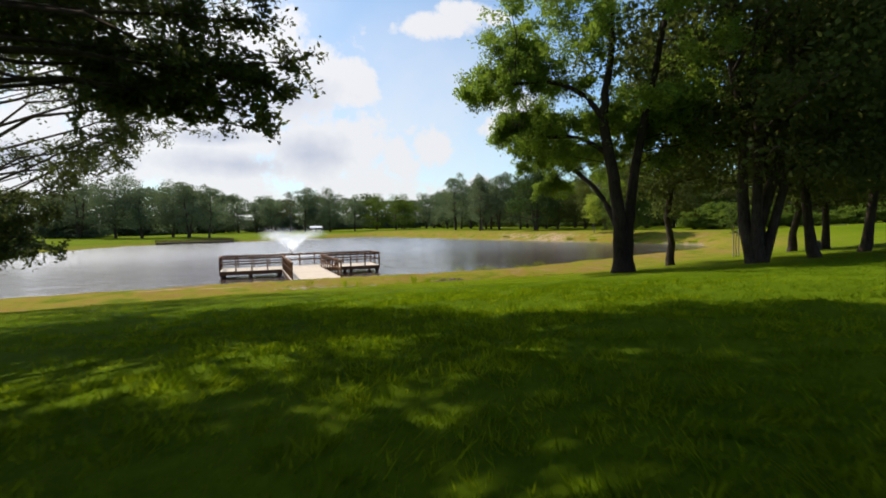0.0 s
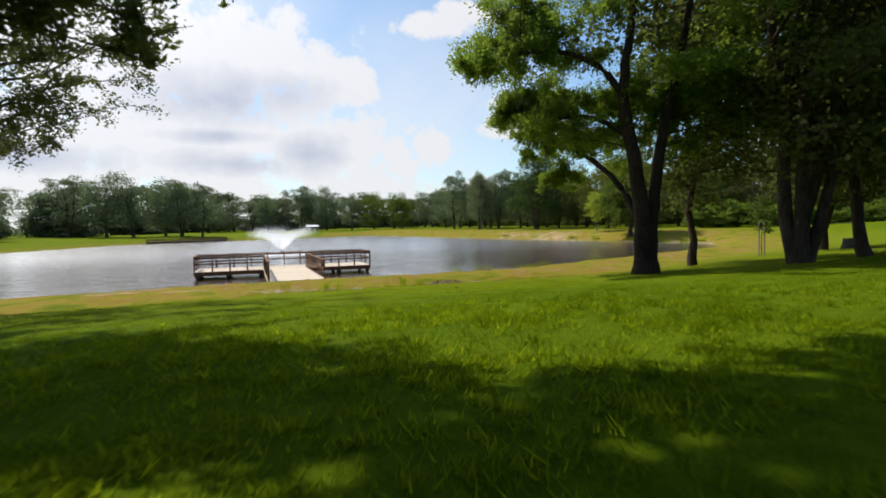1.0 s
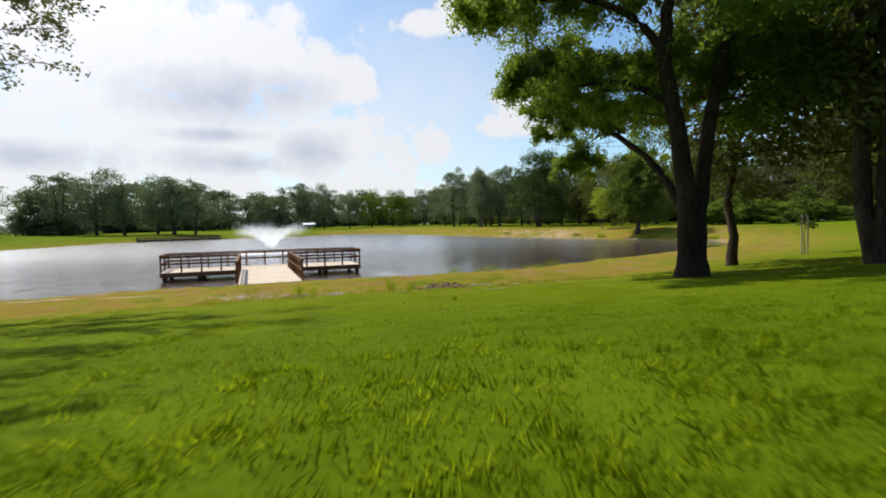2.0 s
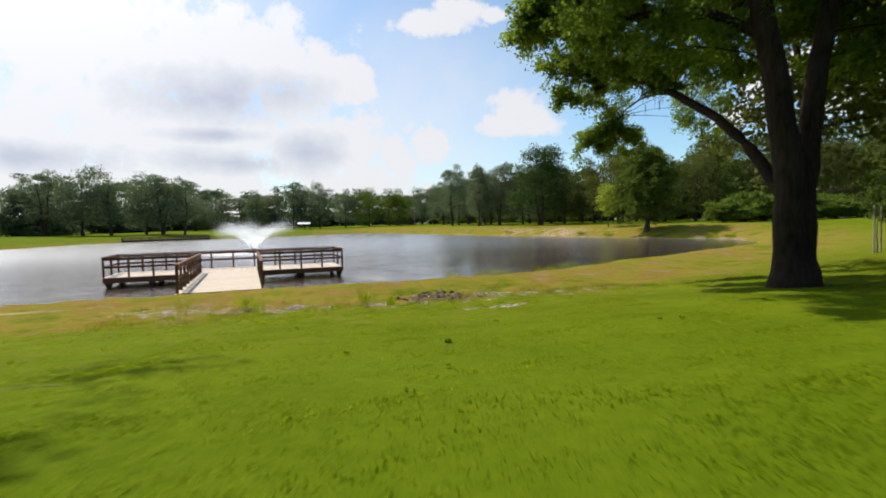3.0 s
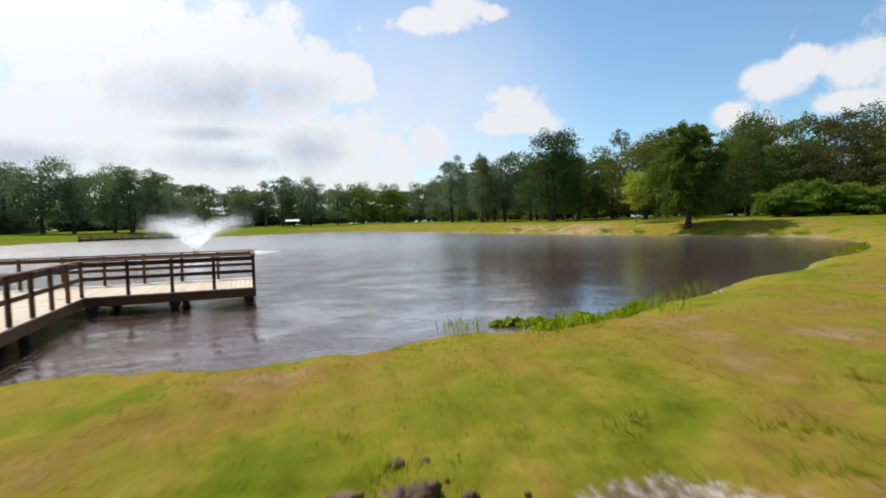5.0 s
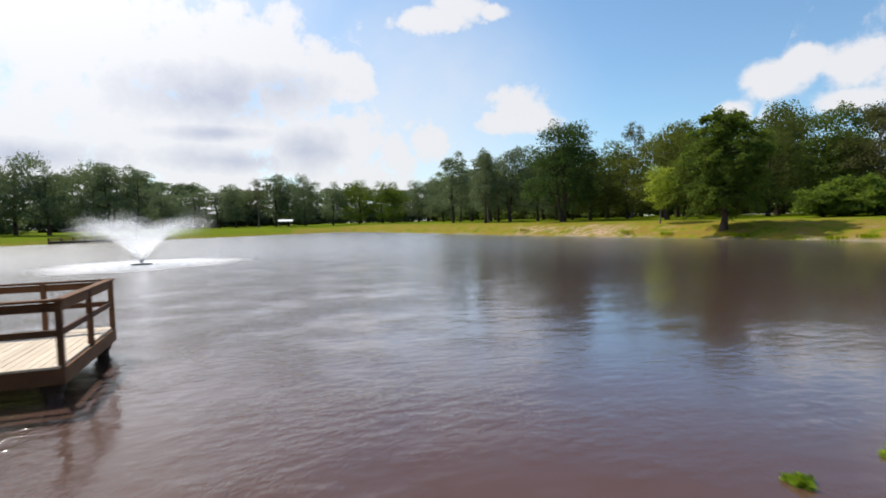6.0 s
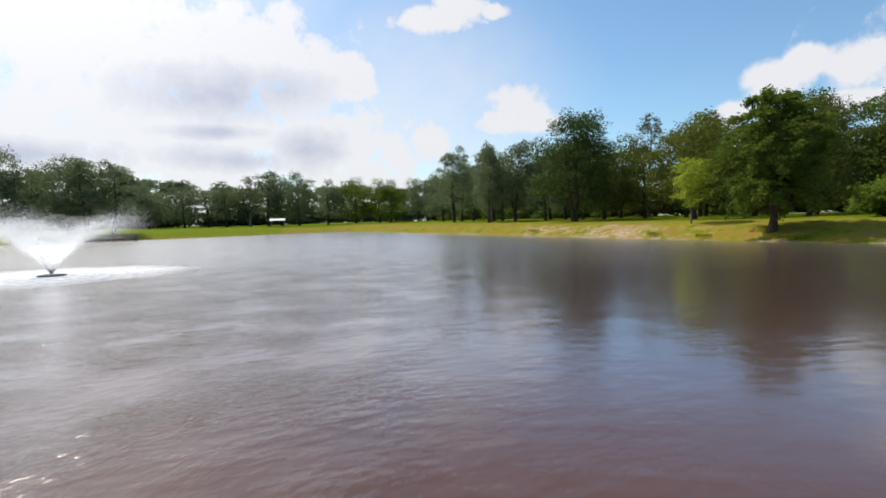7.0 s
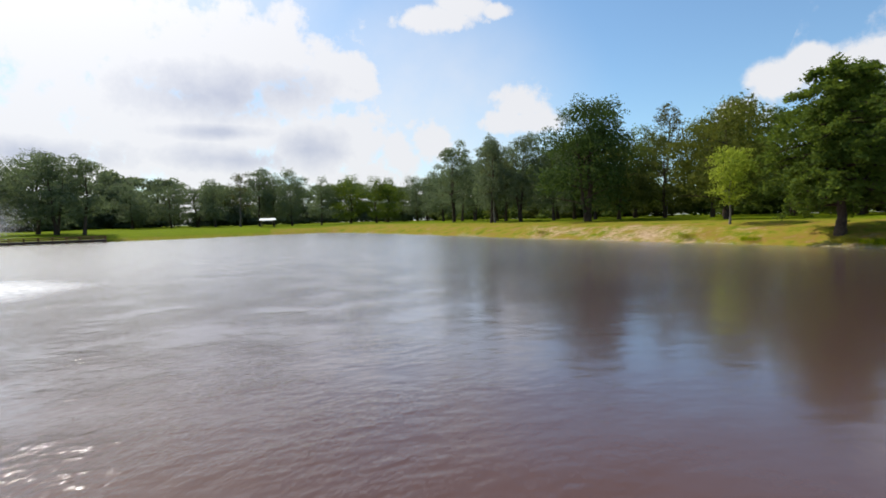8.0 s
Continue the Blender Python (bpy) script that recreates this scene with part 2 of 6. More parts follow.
def water_material(name, deep, rough, scale, slope, pond=False):
    """Murky water: sky and trees mirrored in a finely ruffled face over a silty body."""
    m, t, out = material(name)
    pos = coords(t)
    st = t.nodes.new("ShaderNodeMapping")
    st.inputs["Rotation"].default_value = (0, 0, radians(20))
    st.inputs["Scale"].default_value = (0.55, 1.0, 1.0)
    t.links.new(pos, st.inputs[0])
    swell = noise_node(t, st.outputs[0], 0.7 * scale, 2.0, 0.5)
    ripple = noise_node(t, st.outputs[0], 2.4 * scale, 3.0, 0.5)
    tone = mix_node(t, noise_node(t, pos, 0.12, 3.0), tuple(k * 0.85 for k in deep), tuple(k * 1.2 for k in deep))
    h = math_node(t, "ADD", math_node(t, "MULTIPLY", swell, 1.2), math_node(t, "MULTIPLY", ripple, 0.45))
    if pond:
        # cat's-paws of wind: patches where short chop roughens the face
        gust = ramp_node(t, noise_node(t, st.outputs[0], 0.11, 4.0, 0.6), [(0.46, (0, 0, 0)), (0.60, (1, 1, 1))])
        chop = noise_node(t, st.outputs[0], 5.0, 3.0, 0.6)
        h = math_node(t, "ADD", h, math_node(t, "MULTIPLY", math_node(t, "MULTIPLY", chop, gust), 0.8))
        # choppier round and west of the fountain
        lee = t.nodes.new("ShaderNodeVectorMath")
        lee.operation = "DOT_PRODUCT"
        t.links.new(pos, lee.inputs[0])
        lee.inputs[1].default_value = (0.9377, -0.3475, 0.0)
        west = t.nodes.new("ShaderNodeMapRange")
        west.interpolation_type = "SMOOTHSTEP"
        t.links.new(lee.outputs["Value"], west.inputs["Value"])
        west.inputs["From Min"].default_value, west.inputs["From Max"].default_value = 6.0, -7.0
        h = math_node(t, "ADD", h, math_node(t, "MULTIPLY", math_node(t, "MULTIPLY", noise_node(t, st.outputs[0], 3.6, 4.0, 0.65), math_node(t, "MULTIPLY", west.outputs[0], ramp_node(t, noise_node(t, pos, 0.45, 3.0), [(0.36, (0.15, 0.15, 0.15)), (0.62, (1, 1, 1))]))), 4.6))
        # smoother in the lee of the near bank and the dock, rougher with the fetch
        apart = t.nodes.new("ShaderNodeSeparateXYZ")
        t.links.new(pos, apart.inputs[0])
        calm = t.nodes.new("ShaderNodeMapRange")
        calm.interpolation_type = "SMOOTHSTEP"
        t.links.new(apart.outputs[1], calm.inputs["Value"])
        calm.inputs["From Min"].default_value, calm.inputs["From Max"].default_value = 80.0, 30.0
        rough = math_node(t, "SUBTRACT", rough, math_node(t, "MULTIPLY", calm.outputs[0], 0.09))
    b = principled(t, out, tone, rough, 0.5)
    b.inputs["IOR"].default_value = 1.4
    bump(t, b, h, 1.0, slope)
    if pond:
        # the silty body shows when looked into, the mirror when looked along
        b.inputs["Roughness"].default_value = 0.9
        for link in list(b.inputs["Roughness"].links):
            t.links.remove(link)
        b.inputs["Specular IOR Level"].default_value = 0.0
        normal = b.inputs["Normal"].links[0].from_socket
        gloss = t.nodes.new("ShaderNodeBsdfGlossy")
        gloss.inputs["Color"].default_value = (0.95, 0.97, 1.0, 1)
        t.links.new(rough, gloss.inputs["Roughness"])
        t.links.new(normal, gloss.inputs["Normal"])
        facing = t.nodes.new("ShaderNodeLayerWeight")
        t.links.new(normal, facing.inputs["Normal"])
        share = ramp_node(t, facing.outputs["Facing"], [(k, (v, v, v)) for k, v in ((0.0, 0.02), (0.45, 0.035), (0.54, 0.075), (0.66, 0.22), (0.785, 0.50), (0.913, 0.75), (1.0, 0.88))])
        face = t.nodes.new("ShaderNodeMixShader")
        t.links.new(share, face.inputs[0])
        t.links.new(b.outputs[0], face.inputs[1])
        t.links.new(gloss.outputs[0], face.inputs[2])
        t.links.new(face.outputs[0], out.inputs[0])
    return m


M_WATER = water_material("pond_water", (0.084, 0.043, 0.031), 0.21, 1.0, 0.0145, True)
M_PUDDLE = water_material("puddle_water", (0.20, 0.165, 0.125), 0.12, 9.0, 0.004)


def ground_material():
    m, t, out = material("ground")
    pos = coords(t)
    at = t.nodes.new("ShaderNodeAttribute")
    at.attribute_name = "dry"
    dry = at.outputs["Fac"]
    am = t.nodes.new("ShaderNodeAttribute")
    am.attribute_name = "mud"
    mud = am.outputs["Fac"]
    asand = t.nodes.new("ShaderNodeAttribute")
    asand.attribute_name = "sand"
    sand = asand.outputs["Fac"]
    n1 = noise_node(t, pos, 0.5, 5.0, 0.6)
    n2 = noise_node(t, pos, 9.0, 4.0, 0.65)
    n3 = noise_node(t, pos, 60.0, 3.0, 0.6)
    n4 = noise_node(t, pos, 2.2, 4.0, 0.6)
    f = math_node(t, "ADD", math_node(t, "MULTIPLY", n1, 0.5), math_node(t, "ADD", math_node(t, "MULTIPLY", n2, 0.35), math_node(t, "MULTIPLY", n3, 0.25)))
    lawn = ramp_node(t, f, [(0.36, (0.070, 0.103, 0.003)), (0.52, (0.104, 0.144, 0.004)), (0.68, (0.140, 0.176, 0.007))])
    al = t.nodes.new("ShaderNodeAttribute")
    al.attribute_name = "lush"
    deep = ramp_node(t, f, [(0.36, (0.038, 0.068, 0.002)), (0.52, (0.072, 0.115, 0.003)), (0.68, (0.106, 0.153, 0.005))])
    lushf = math_node(t, "ADD", al.outputs["Fac"], math_node(t, "MULTIPLY", math_node(t, "SUBTRACT", n1, 0.5), 0.8), clamp=True)
    lawn = mix_node(t, lushf, lawn, deep)
    wide = noise_node(t, pos, 0.55, 4.0, 0.55)
    straw = ramp_node(t, math_node(t, "ADD", math_node(t, "MULTIPLY", f, 0.35), math_node(t, "MULTIPLY", wide, 0.7)), [(0.36, (0.085, 0.115, 0.008)), (0.46, (0.15, 0.155, 0.014)), (0.54, (0.235, 0.185, 0.028)), (0.62, (0.235, 0.140, 0.035)), (0.70, (0.27, 0.195, 0.10))])
    dryf = math_node(t, "ADD", dry, math_node(t, "MULTIPLY", math_node(t, "SUBTRACT", n4, 0.5), 1.1), clamp=True)
    dryf = math_node(t, "MULTIPLY", dryf, math_node(t, "GREATER_THAN", dry, 0.001))
    c1 = mix_node(t, dryf, lawn, straw)
    sandcol = ramp_node(t, n4, [(0.3, (0.27, 0.185, 0.10)), (0.6, (0.40, 0.285, 0.175))])
    sandf = ramp_node(t, math_node(t, "ADD", sand, math_node(t, "ADD", math_node(t, "MULTIPLY", math_node(t, "SUBTRACT", n1, 0.5), 1.6), math_node(t, "MULTIPLY", math_node(t, "SUBTRACT", n4, 0.5), 0.5))), [(0.30, (0, 0, 0)), (0.72, (1, 1, 1))])
    sandf = math_node(t, "MULTIPLY", sandf, math_node(t, "GREATER_THAN", sand, 0.02))
    c2 = mix_node(t, sandf, c1, sandcol)
    asl = t.nodes.new("ShaderNodeAttribute")
    asl.attribute_name = "silt"
    silt = asl.outputs["Fac"]
    n5 = noise_node(t, pos, 3.4, 6.0, 0.65)
    siltf = ramp_node(t, math_node(t, "ADD", silt, math_node(t, "MULTIPLY", math_node(t, "SUBTRACT", n5, 0.5), 2.6)), [(0.36, (0, 0, 0)), (0.76, (1, 1, 1))])
    siltf = math_node(t, "MULTIPLY", siltf, math_node(t, "GREATER_THAN", silt, 0.03))
    siltcol = ramp_node(t, n2, [(0.3, (0.17, 0.125, 0.085)), (0.46, (0.27, 0.215, 0.16)), (0.66, (0.39, 0.34, 0.285))])
    c2 = mix_node(t, siltf, c2, siltcol)
    mudcol = ramp_node(t, n2, [(0.3, (0.06, 0.04, 0.026)), (0.50, (0.24, 0.185, 0.135)), (0.68, (0.48, 0.43, 0.37))])
    mudf = ramp_node(t, math_node(t, "ADD", mud, math_node(t, "MULTIPLY", math_node(t, "SUBTRACT", n2, 0.5), 0.9)), [(0.40, (0, 0, 0)), (0.6, (1, 1, 1))])
    mudf = math_node(t, "MULTIPLY", mudf, math_node(t, "GREATER_THAN", mud, 0.02))
    c3 = mix_node(t, mudf, c2, mudcol)
    rough = math_node(t, "SUBTRACT", 0.95, math_node(t, "MULTIPLY", mudf, 0.35))
    b = principled(t, out, c3, rough, 0.02)
    bump(t, b, math_node(t, "ADD", n2, math_node(t, "MULTIPLY", n3, 0.5)), 0.4, 0.04)
    return m


M_GROUND = ground_material()


def earth_material():
    """Wet torn earth: brown clay, dark shadow gaps and pale highlights coloured in patches."""
    m, t, out = material("torn_earth")
    pos = coords(t)
    big = noise_node(t, pos, 2.6, 4.0, 0.6)
    fine = noise_node(t, pos, 26.0, 5.0, 0.65)
    f = math_node(t, "ADD", math_node(t, "MULTIPLY", big, 0.75), math_node(t, "MULTIPLY", fine, 0.35))
    col = ramp_node(t, f, [(0.40, (0.024, 0.013, 0.008)), (0.53, (0.085, 0.046, 0.027)), (0.62, (0.145, 0.078, 0.046)), (0.74, (0.215, 0.128, 0.080)), (0.84, (0.28, 0.185, 0.13))])
    b = principled(t, out, col, 0.75, 0.3)
    bump(t, b, fine, 0.6, 0.02)
    return m


def plain(name, a, b_, rough=0.7, scale=6.0, spec=0.25, metal=0.0):
    m, t, out = material(name)
    n = noise_node(t, coords(t), scale, 5.0, 0.6)
    b = principled(t, out, ramp_node(t, n, [(0.3, a), (0.7, b_)]), rough, spec, metal)
    bump(t, b, n, 0.25, 0.01)
    return m


M_CLOD = earth_material()
M_ROAD = plain("pale_road", (0.30, 0.29, 0.27), (0.42, 0.41, 0.39), 0.85, 1.2)
M_ROOF = plain("white_metal_roof", (0.72, 0.73, 0.74), (0.8, 0.8, 0.8), 0.45, 1.0, 0.4)
M_FLOAT = plain("black_float", (0.02, 0.02, 0.02), (0.05, 0.05, 0.05), 0.5, 6.0)
M_METAL = plain("steel", (0.35, 0.35, 0.35), (0.5, 0.5, 0.5), 0.35, 8.0, 0.5, 0.9)


def spray_material(name, amount, front=0.62, back=0.62):
    m, t, out = material(name)
    d = t.nodes.new("ShaderNodeBsdfDiffuse")
    d.inputs[0].default_value = (front, front, front, 1)
    tr = t.nodes.new("ShaderNodeBsdfTranslucent")
    tr.inputs[0].default_value = (back, back, back, 1)
    mx = t.nodes.new("ShaderNodeAddShader")
    t.links.new(d.outputs[0], mx.inputs[0])
    t.links.new(tr.outputs[0], mx.inputs[1])
    clear = t.nodes.new("ShaderNodeBsdfTransparent")
    m2 = t.nodes.new("ShaderNodeMixShader")
    if isinstance(amount, float):
        m2.inputs[0].default_value = amount
    else:
        at = t.nodes.new("ShaderNodeAttribute")
        at.attribute_name = "mist"
        n = noise_node(t, coords(t), amount[0], 5.0, 0.7)
        n = ramp_node(t, n, [(0.3, (amount[1],) * 3), (0.65, (1, 1, 1))])
        t.links.new(math_node(t, "MULTIPLY", at.outputs["Fac"], n, clamp=True), m2.inputs[0])
    t.links.new(clear.outputs[0], m2.inputs[1])
    t.links.new(mx.outputs[0], m2.inputs[2])
    t.links.new(m2.outputs[0], out.inputs[0])
    return m


M_SPRAY = spray_material("spray", 0.2)
M_FOAM = spray_material("foam", (2.2, 0.35), 0.9, 0.05)
M_MIST = spray_material("mist", (3.0, 0.4))


# ---------------------------------------------------------------- mesh tools
def mesh_from(name, verts, faces, mat, smooth=False):
    me = bpy.data.meshes.new(name)
    me.from_pydata([tuple(v) for v in verts], [], [tuple(f) for f in faces])
    me.materials.append(mat)
    if smooth:
        me.polygons.foreach_set("use_smooth", np.ones(len(me.polygons), dtype=bool))
    me.update()
    return me


def polys_mesh(name, verts, size, mat):
    """Mesh of loose polygons, size corners each, out of an (n*size, 3) array."""
    n = len(verts) // size
    me = bpy.data.meshes.new(name)
    me.vertices.add(n * size)
    me.vertices.foreach_set("co", np.asarray(verts, dtype=np.float32).ravel())
    me.loops.add(n * size)
    me.loops.foreach_set("vertex_index", np.arange(n * size, dtype=np.int32))
    me.polygons.add(n)
    me.polygons.foreach_set("loop_start", np.arange(0, n * size, size, dtype=np.int32))
    me.polygons.foreach_set("loop_total", np.full(n, size, dtype=np.int32))
    me.materials.append(mat)
    me.update(calc_edges=True)
    return me


def child(name, me, parent, label="", m=None):
    ob = new(name, me)
    ob.parent = parent
    if m is not None:
        ob.matrix_basis = m
    if label:
        ob["label"] = label
    return ob


def thing(name, m, label, category, group="", kind=""):
    ob = new(name)
    ob.matrix_basis = m
    ob.empty_display_size = 0.3
    return tagged(ob, label, category, group, kind)


def box_mesh(name, sx, sy, sz, mat, bev=0.006):
    """A box with its middle at the base, with softened edges."""
    bm = bmesh.new()
    bmesh.ops.create_cube(bm, size=1.0)
    bmesh.ops.scale(bm, vec=(sx, sy, sz), verts=bm.verts)
    bmesh.ops.translate(bm, vec=(0, 0, sz / 2), verts=bm.verts)
    if bev:
        bmesh.ops.bevel(bm, geom=list(bm.edges), offset=bev, segments=1, affect="EDGES")
    me = bpy.data.meshes.new(name)
    bm.to_mesh(me)
    bm.free()
    me.materials.append(mat)
    return me


def tube(V, F, pts, rads, sides):
    base = len(V)
    pts = [Vector(p) for p in pts]
    for i, p in enumerate(pts):
        d = (pts[min(i + 1, len(pts) - 1)] - pts[max(i - 1, 0)]).normalized()
        u = d.orthogonal().normalized() if abs(d.z) < 0.9 else Vector((1, 0, 0)).cross(d).normalized()
        v = d.cross(u)
        for k in range(sides):
            a = 2 * math.pi * k / sides
            V.append(p + (u * math.cos(a) + v * math.sin(a)) * rads[i])
    for i in range(len(pts) - 1):
        for k in range(sides):
            a, b = base + i * sides + k, base + i * sides + (k + 1) % sides
            F.append((a, b, b + sides, a + sides))
    F.append(tuple(base + (len(pts) - 1) * sides + k for k in range(sides)))


def leaf_quads(rng, centres, length, width, flat=0.5, droop=0.0):
    """Small pointed leaf blades at the centres, at random turns."""
    n = len(centres)
    u = rng.normal(size=(n, 3))
    u[:, 2] = u[:, 2] * flat - droop
    u /= np.linalg.norm(u, axis=1, keepdims=True)
    w = rng.normal(size=(n, 3))
    w[:, 2] *= flat
    v = np.cross(u, w)
    v /= np.linalg.norm(v, axis=1, keepdims=True) + 1e-9
    s = rng.uniform(0.65, 1.3, size=(n, 1))
    a, b = u * s * length / 2, v * s * width / 2
    out = np.empty((n, 4, 3))
    out[:, 0], out[:, 1], out[:, 2], out[:, 3] = centres - a, centres + b + a * 0.15, centres + a, centres - b + a * 0.15
    return out.reshape(-1, 3)


def grow(rng, height, trunk_r, stems, low, spread, n_prim, n_sec, rise=0.55, droop=0.15, sides=8, aim=None, top=0.86):
    """Wood of a tree and the points that carry leaves. stems: (dx, dy, share of the height, thickness)."""
    V, F, anchors = [], [], []
    for si, (dx, dy, share, thick) in enumerate(stems):
        h = height * top * share
        wob = rng.normal(size=(9, 2)) * height * 0.008
        pts, rad = [], []
        ts = [0, 0.03, 0.1, 0.22, 0.36, 0.52, 0.68, 0.84, 1.0]
        for i, s in enumerate(ts):
            k = min(1, s * 5)
            pts.append(Vector((dx * (0.12 + s ** 0.9 * 0.88) * (1 if s > 0 else 0.3) + wob[i, 0] * k, dy * (0.12 + s ** 0.9 * 0.88) * (1 if s > 0 else 0.3) + wob[i, 1] * k, s * h - (0.35 if i == 0 else 0))))
            rad.append(trunk_r * thick * ((1 - s) ** 0.8 * 0.95 + 0.05) * (1.45 if i == 0 else 1.2 if i == 1 else 1.0))
        tube(V, F, pts, rad, sides)
        for j in range(n_prim):
            s = low + (1 - low) * ((j + rng.uniform(0.1, 0.9)) / n_prim) ** 0.9
            seg = max(k for k in range(8) if ts[k] <= s)
            f = (s - ts[seg]) / (ts[seg + 1] - ts[seg])
            p0 = pts[seg].lerp(pts[seg + 1], f)
            r0 = (rad[seg] * (1 - f) + rad[seg + 1] * f) * 0.55
            az = j * 2.399 + si * 2.1 + rng.uniform(-0.4, 0.4)
            env = math.sin(math.pi * min(1, 0.28 + 0.62 * (s - low) / (1 - low))) ** 0.7
            L = spread * env * rng.uniform(0.72, 1.08)
            out = Vector((math.cos(az), math.sin(az), 0))
            el = rise * (0.55 + 0.9 * (s - low) / (1 - low)) + rng.uniform(-0.12, 0.12)
            line, rr = [p0], [r0]
            q = Vector(p0)
            bend = Vector((rng.normal(), rng.normal(), 0)) * 0.22
            for k in range(1, 6):
                e = el - droop * k * 0.35
                q = q + (out * math.cos(e) + Vector((0, 0, math.sin(e))) + bend * (k - 2) * 0.2) * (L / 5)
                line.append(Vector(q))
                rr.append(r0 * (1 - k / 5.6))
            tube(V, F, line, rr, max(4, sides - 3))
            for k in range(n_sec):
                u = rng.uniform(0.25, 1.0) * 4.99
                i = int(u)
                b0 = line[i].lerp(line[i + 1], u - i)
                d = (out * rng.uniform(0.1, 1.0) + Vector((rng.normal() * 0.8, rng.normal() * 0.8, rng.uniform(-0.35, 0.75)))).normalized()
                l2 = L * rng.uniform(0.16, 0.36) + 0.25
                mid = b0 + d * l2 * 0.5 + Vector((0, 0, rng.uniform(-0.05, 0.12) * l2))
                end = b0 + d * l2 + Vector((0, 0, -droop * l2 * rng.uniform(0.2, 1.2)))
                r2 = max(0.012, rr[i] * 0.38)
                tube(V, F, [b0, mid, end], [r2, r2 * 0.65, r2 * 0.25], 3)
                for w in (0.35, 0.6, 0.8, 1.0):
                    anchors.append(b0.lerp(mid, w * 2) if w < 0.5 else mid.lerp(end, w * 2 - 1))
            anchors.append(line[-1])
    return V, F, np.array([tuple(a) for a in anchors])


def leaves_round(rng, anchors, per, sigma):
    n = len(anchors) * per
    c = np.repeat(anchors, per, axis=0)
    off = rng.normal(size=(n, 3)) * sigma * rng.uniform(0.5, 1.25, size=(len(anchors), 1)).repeat(per, axis=0)
    off[:, 2] *= 0.7
    return c + off


# ---------------------------------------------------------------- ground
SHORE_S = [(-90, 20), (-60, 22.5), (-40, 23.6), (-25, 24.5), (-14, 25.0), (-5, 26.4), (3, 26.6), (8, 26.4), (11, 26.4), (14, 27.0), (18, 28.6), (24, 31.0), (30, 33.2), (38, 36.5), (46, 40), (53, 45), (58, 51)]
SHORE_E = [(58.5, 57), (56.5, 63), (55, 70), (53.5, 77), (52, 86), (49.5, 98), (47.5, 111), (45.5, 126), (43, 141), (40, 158), (36, 172)]
SHORE_N = [(28, 172), (19, 165), (13, 160), (6, 154.5), (0, 151.5), (-8, 149), (-20, 145), (-30, 137), (-34, 125), (-37, 112), (-41, 103), (-50, 95), (-65, 85), (-90, 70)]
SHORE = np.array(SHORE_S + SHORE_E + SHORE_N, dtype=float)


def shore_distance(x, y):
    """Metres to the waterline, negative over the pond."""
    x, y = np.asarray(x, float), np.asarray(y, float)
    best = np.full(x.shape, 1e9)
    inside = np.zeros(x.shape, bool)
    m = len(SHORE)
    for i in range(m):
        ax, ay = SHORE[i]
        bx, by = SHORE[(i + 1) % m]
        ex, ey = bx - ax, by - ay
        t = np.clip(((x - ax) * ex + (y - ay) * ey) / (ex * ex + ey * ey), 0, 1)
        best = np.minimum(best, np.hypot(x - ax - t * ex, y - ay - t * ey))
        cross = (ay > y) != (by > y)
        with np.errstate(divide="ignore", invalid="ignore"):
            xi = ax + (y - ay) * ex / (ey if ey else 1e-9)
        inside ^= cross & (x < xi)
    wob = 0.30 * np.sin(x * 0.9 + 1.3 * np.sin(y * 0.7)) + 0.22 * np.sin(x * 2.3 + y * 1.9)
    return np.where(inside, -best, best) + wob * np.clip(1 - best / 5, 0, 1)


def step(a, b, v):
    t = np.clip((v - a) / (b - a), 0, 1)
    return t * t * (3 - 2 * t)


def rough_noise(x, y):
    return (np.sin(x * 1.7 + 2.1 * np.sin(y * 0.9)) * np.sin(y * 1.3 + 1.1 * np.sin(x * 0.8)) + 0.6 * np.sin(x * 4.1 + y * 2.7) * np.sin(y * 3.7 - x * 1.9) + 0.4 * np.sin(x * 8.3 - y * 6.1) * np.sin(x * 5.9 + y * 9.2))


# (x, y, half length, half width, depth) of the puddles and the torn patch
PUDDLES = [(4.62, 19.15, 0.46, 0.75, 0.15), (3.35, 19.55, 0.5, 0.34, 0.12), (5.42, 18.7, 0.24, 0.55, 0.13), (8.7, 19.9, 0.55, 0.42, 0.13), (2.65, 20.05, 0.46, 0.48, 0.13), (2.2, 18.55, 0.38, 0.55, 0.12), (5.85, 13.95, 0.55, 0.24, 0.09), (1.2, 19.9, 0.4, 0.4, 0.11)]
TORN = (6.85, 19.65, 1.15, 1.15)


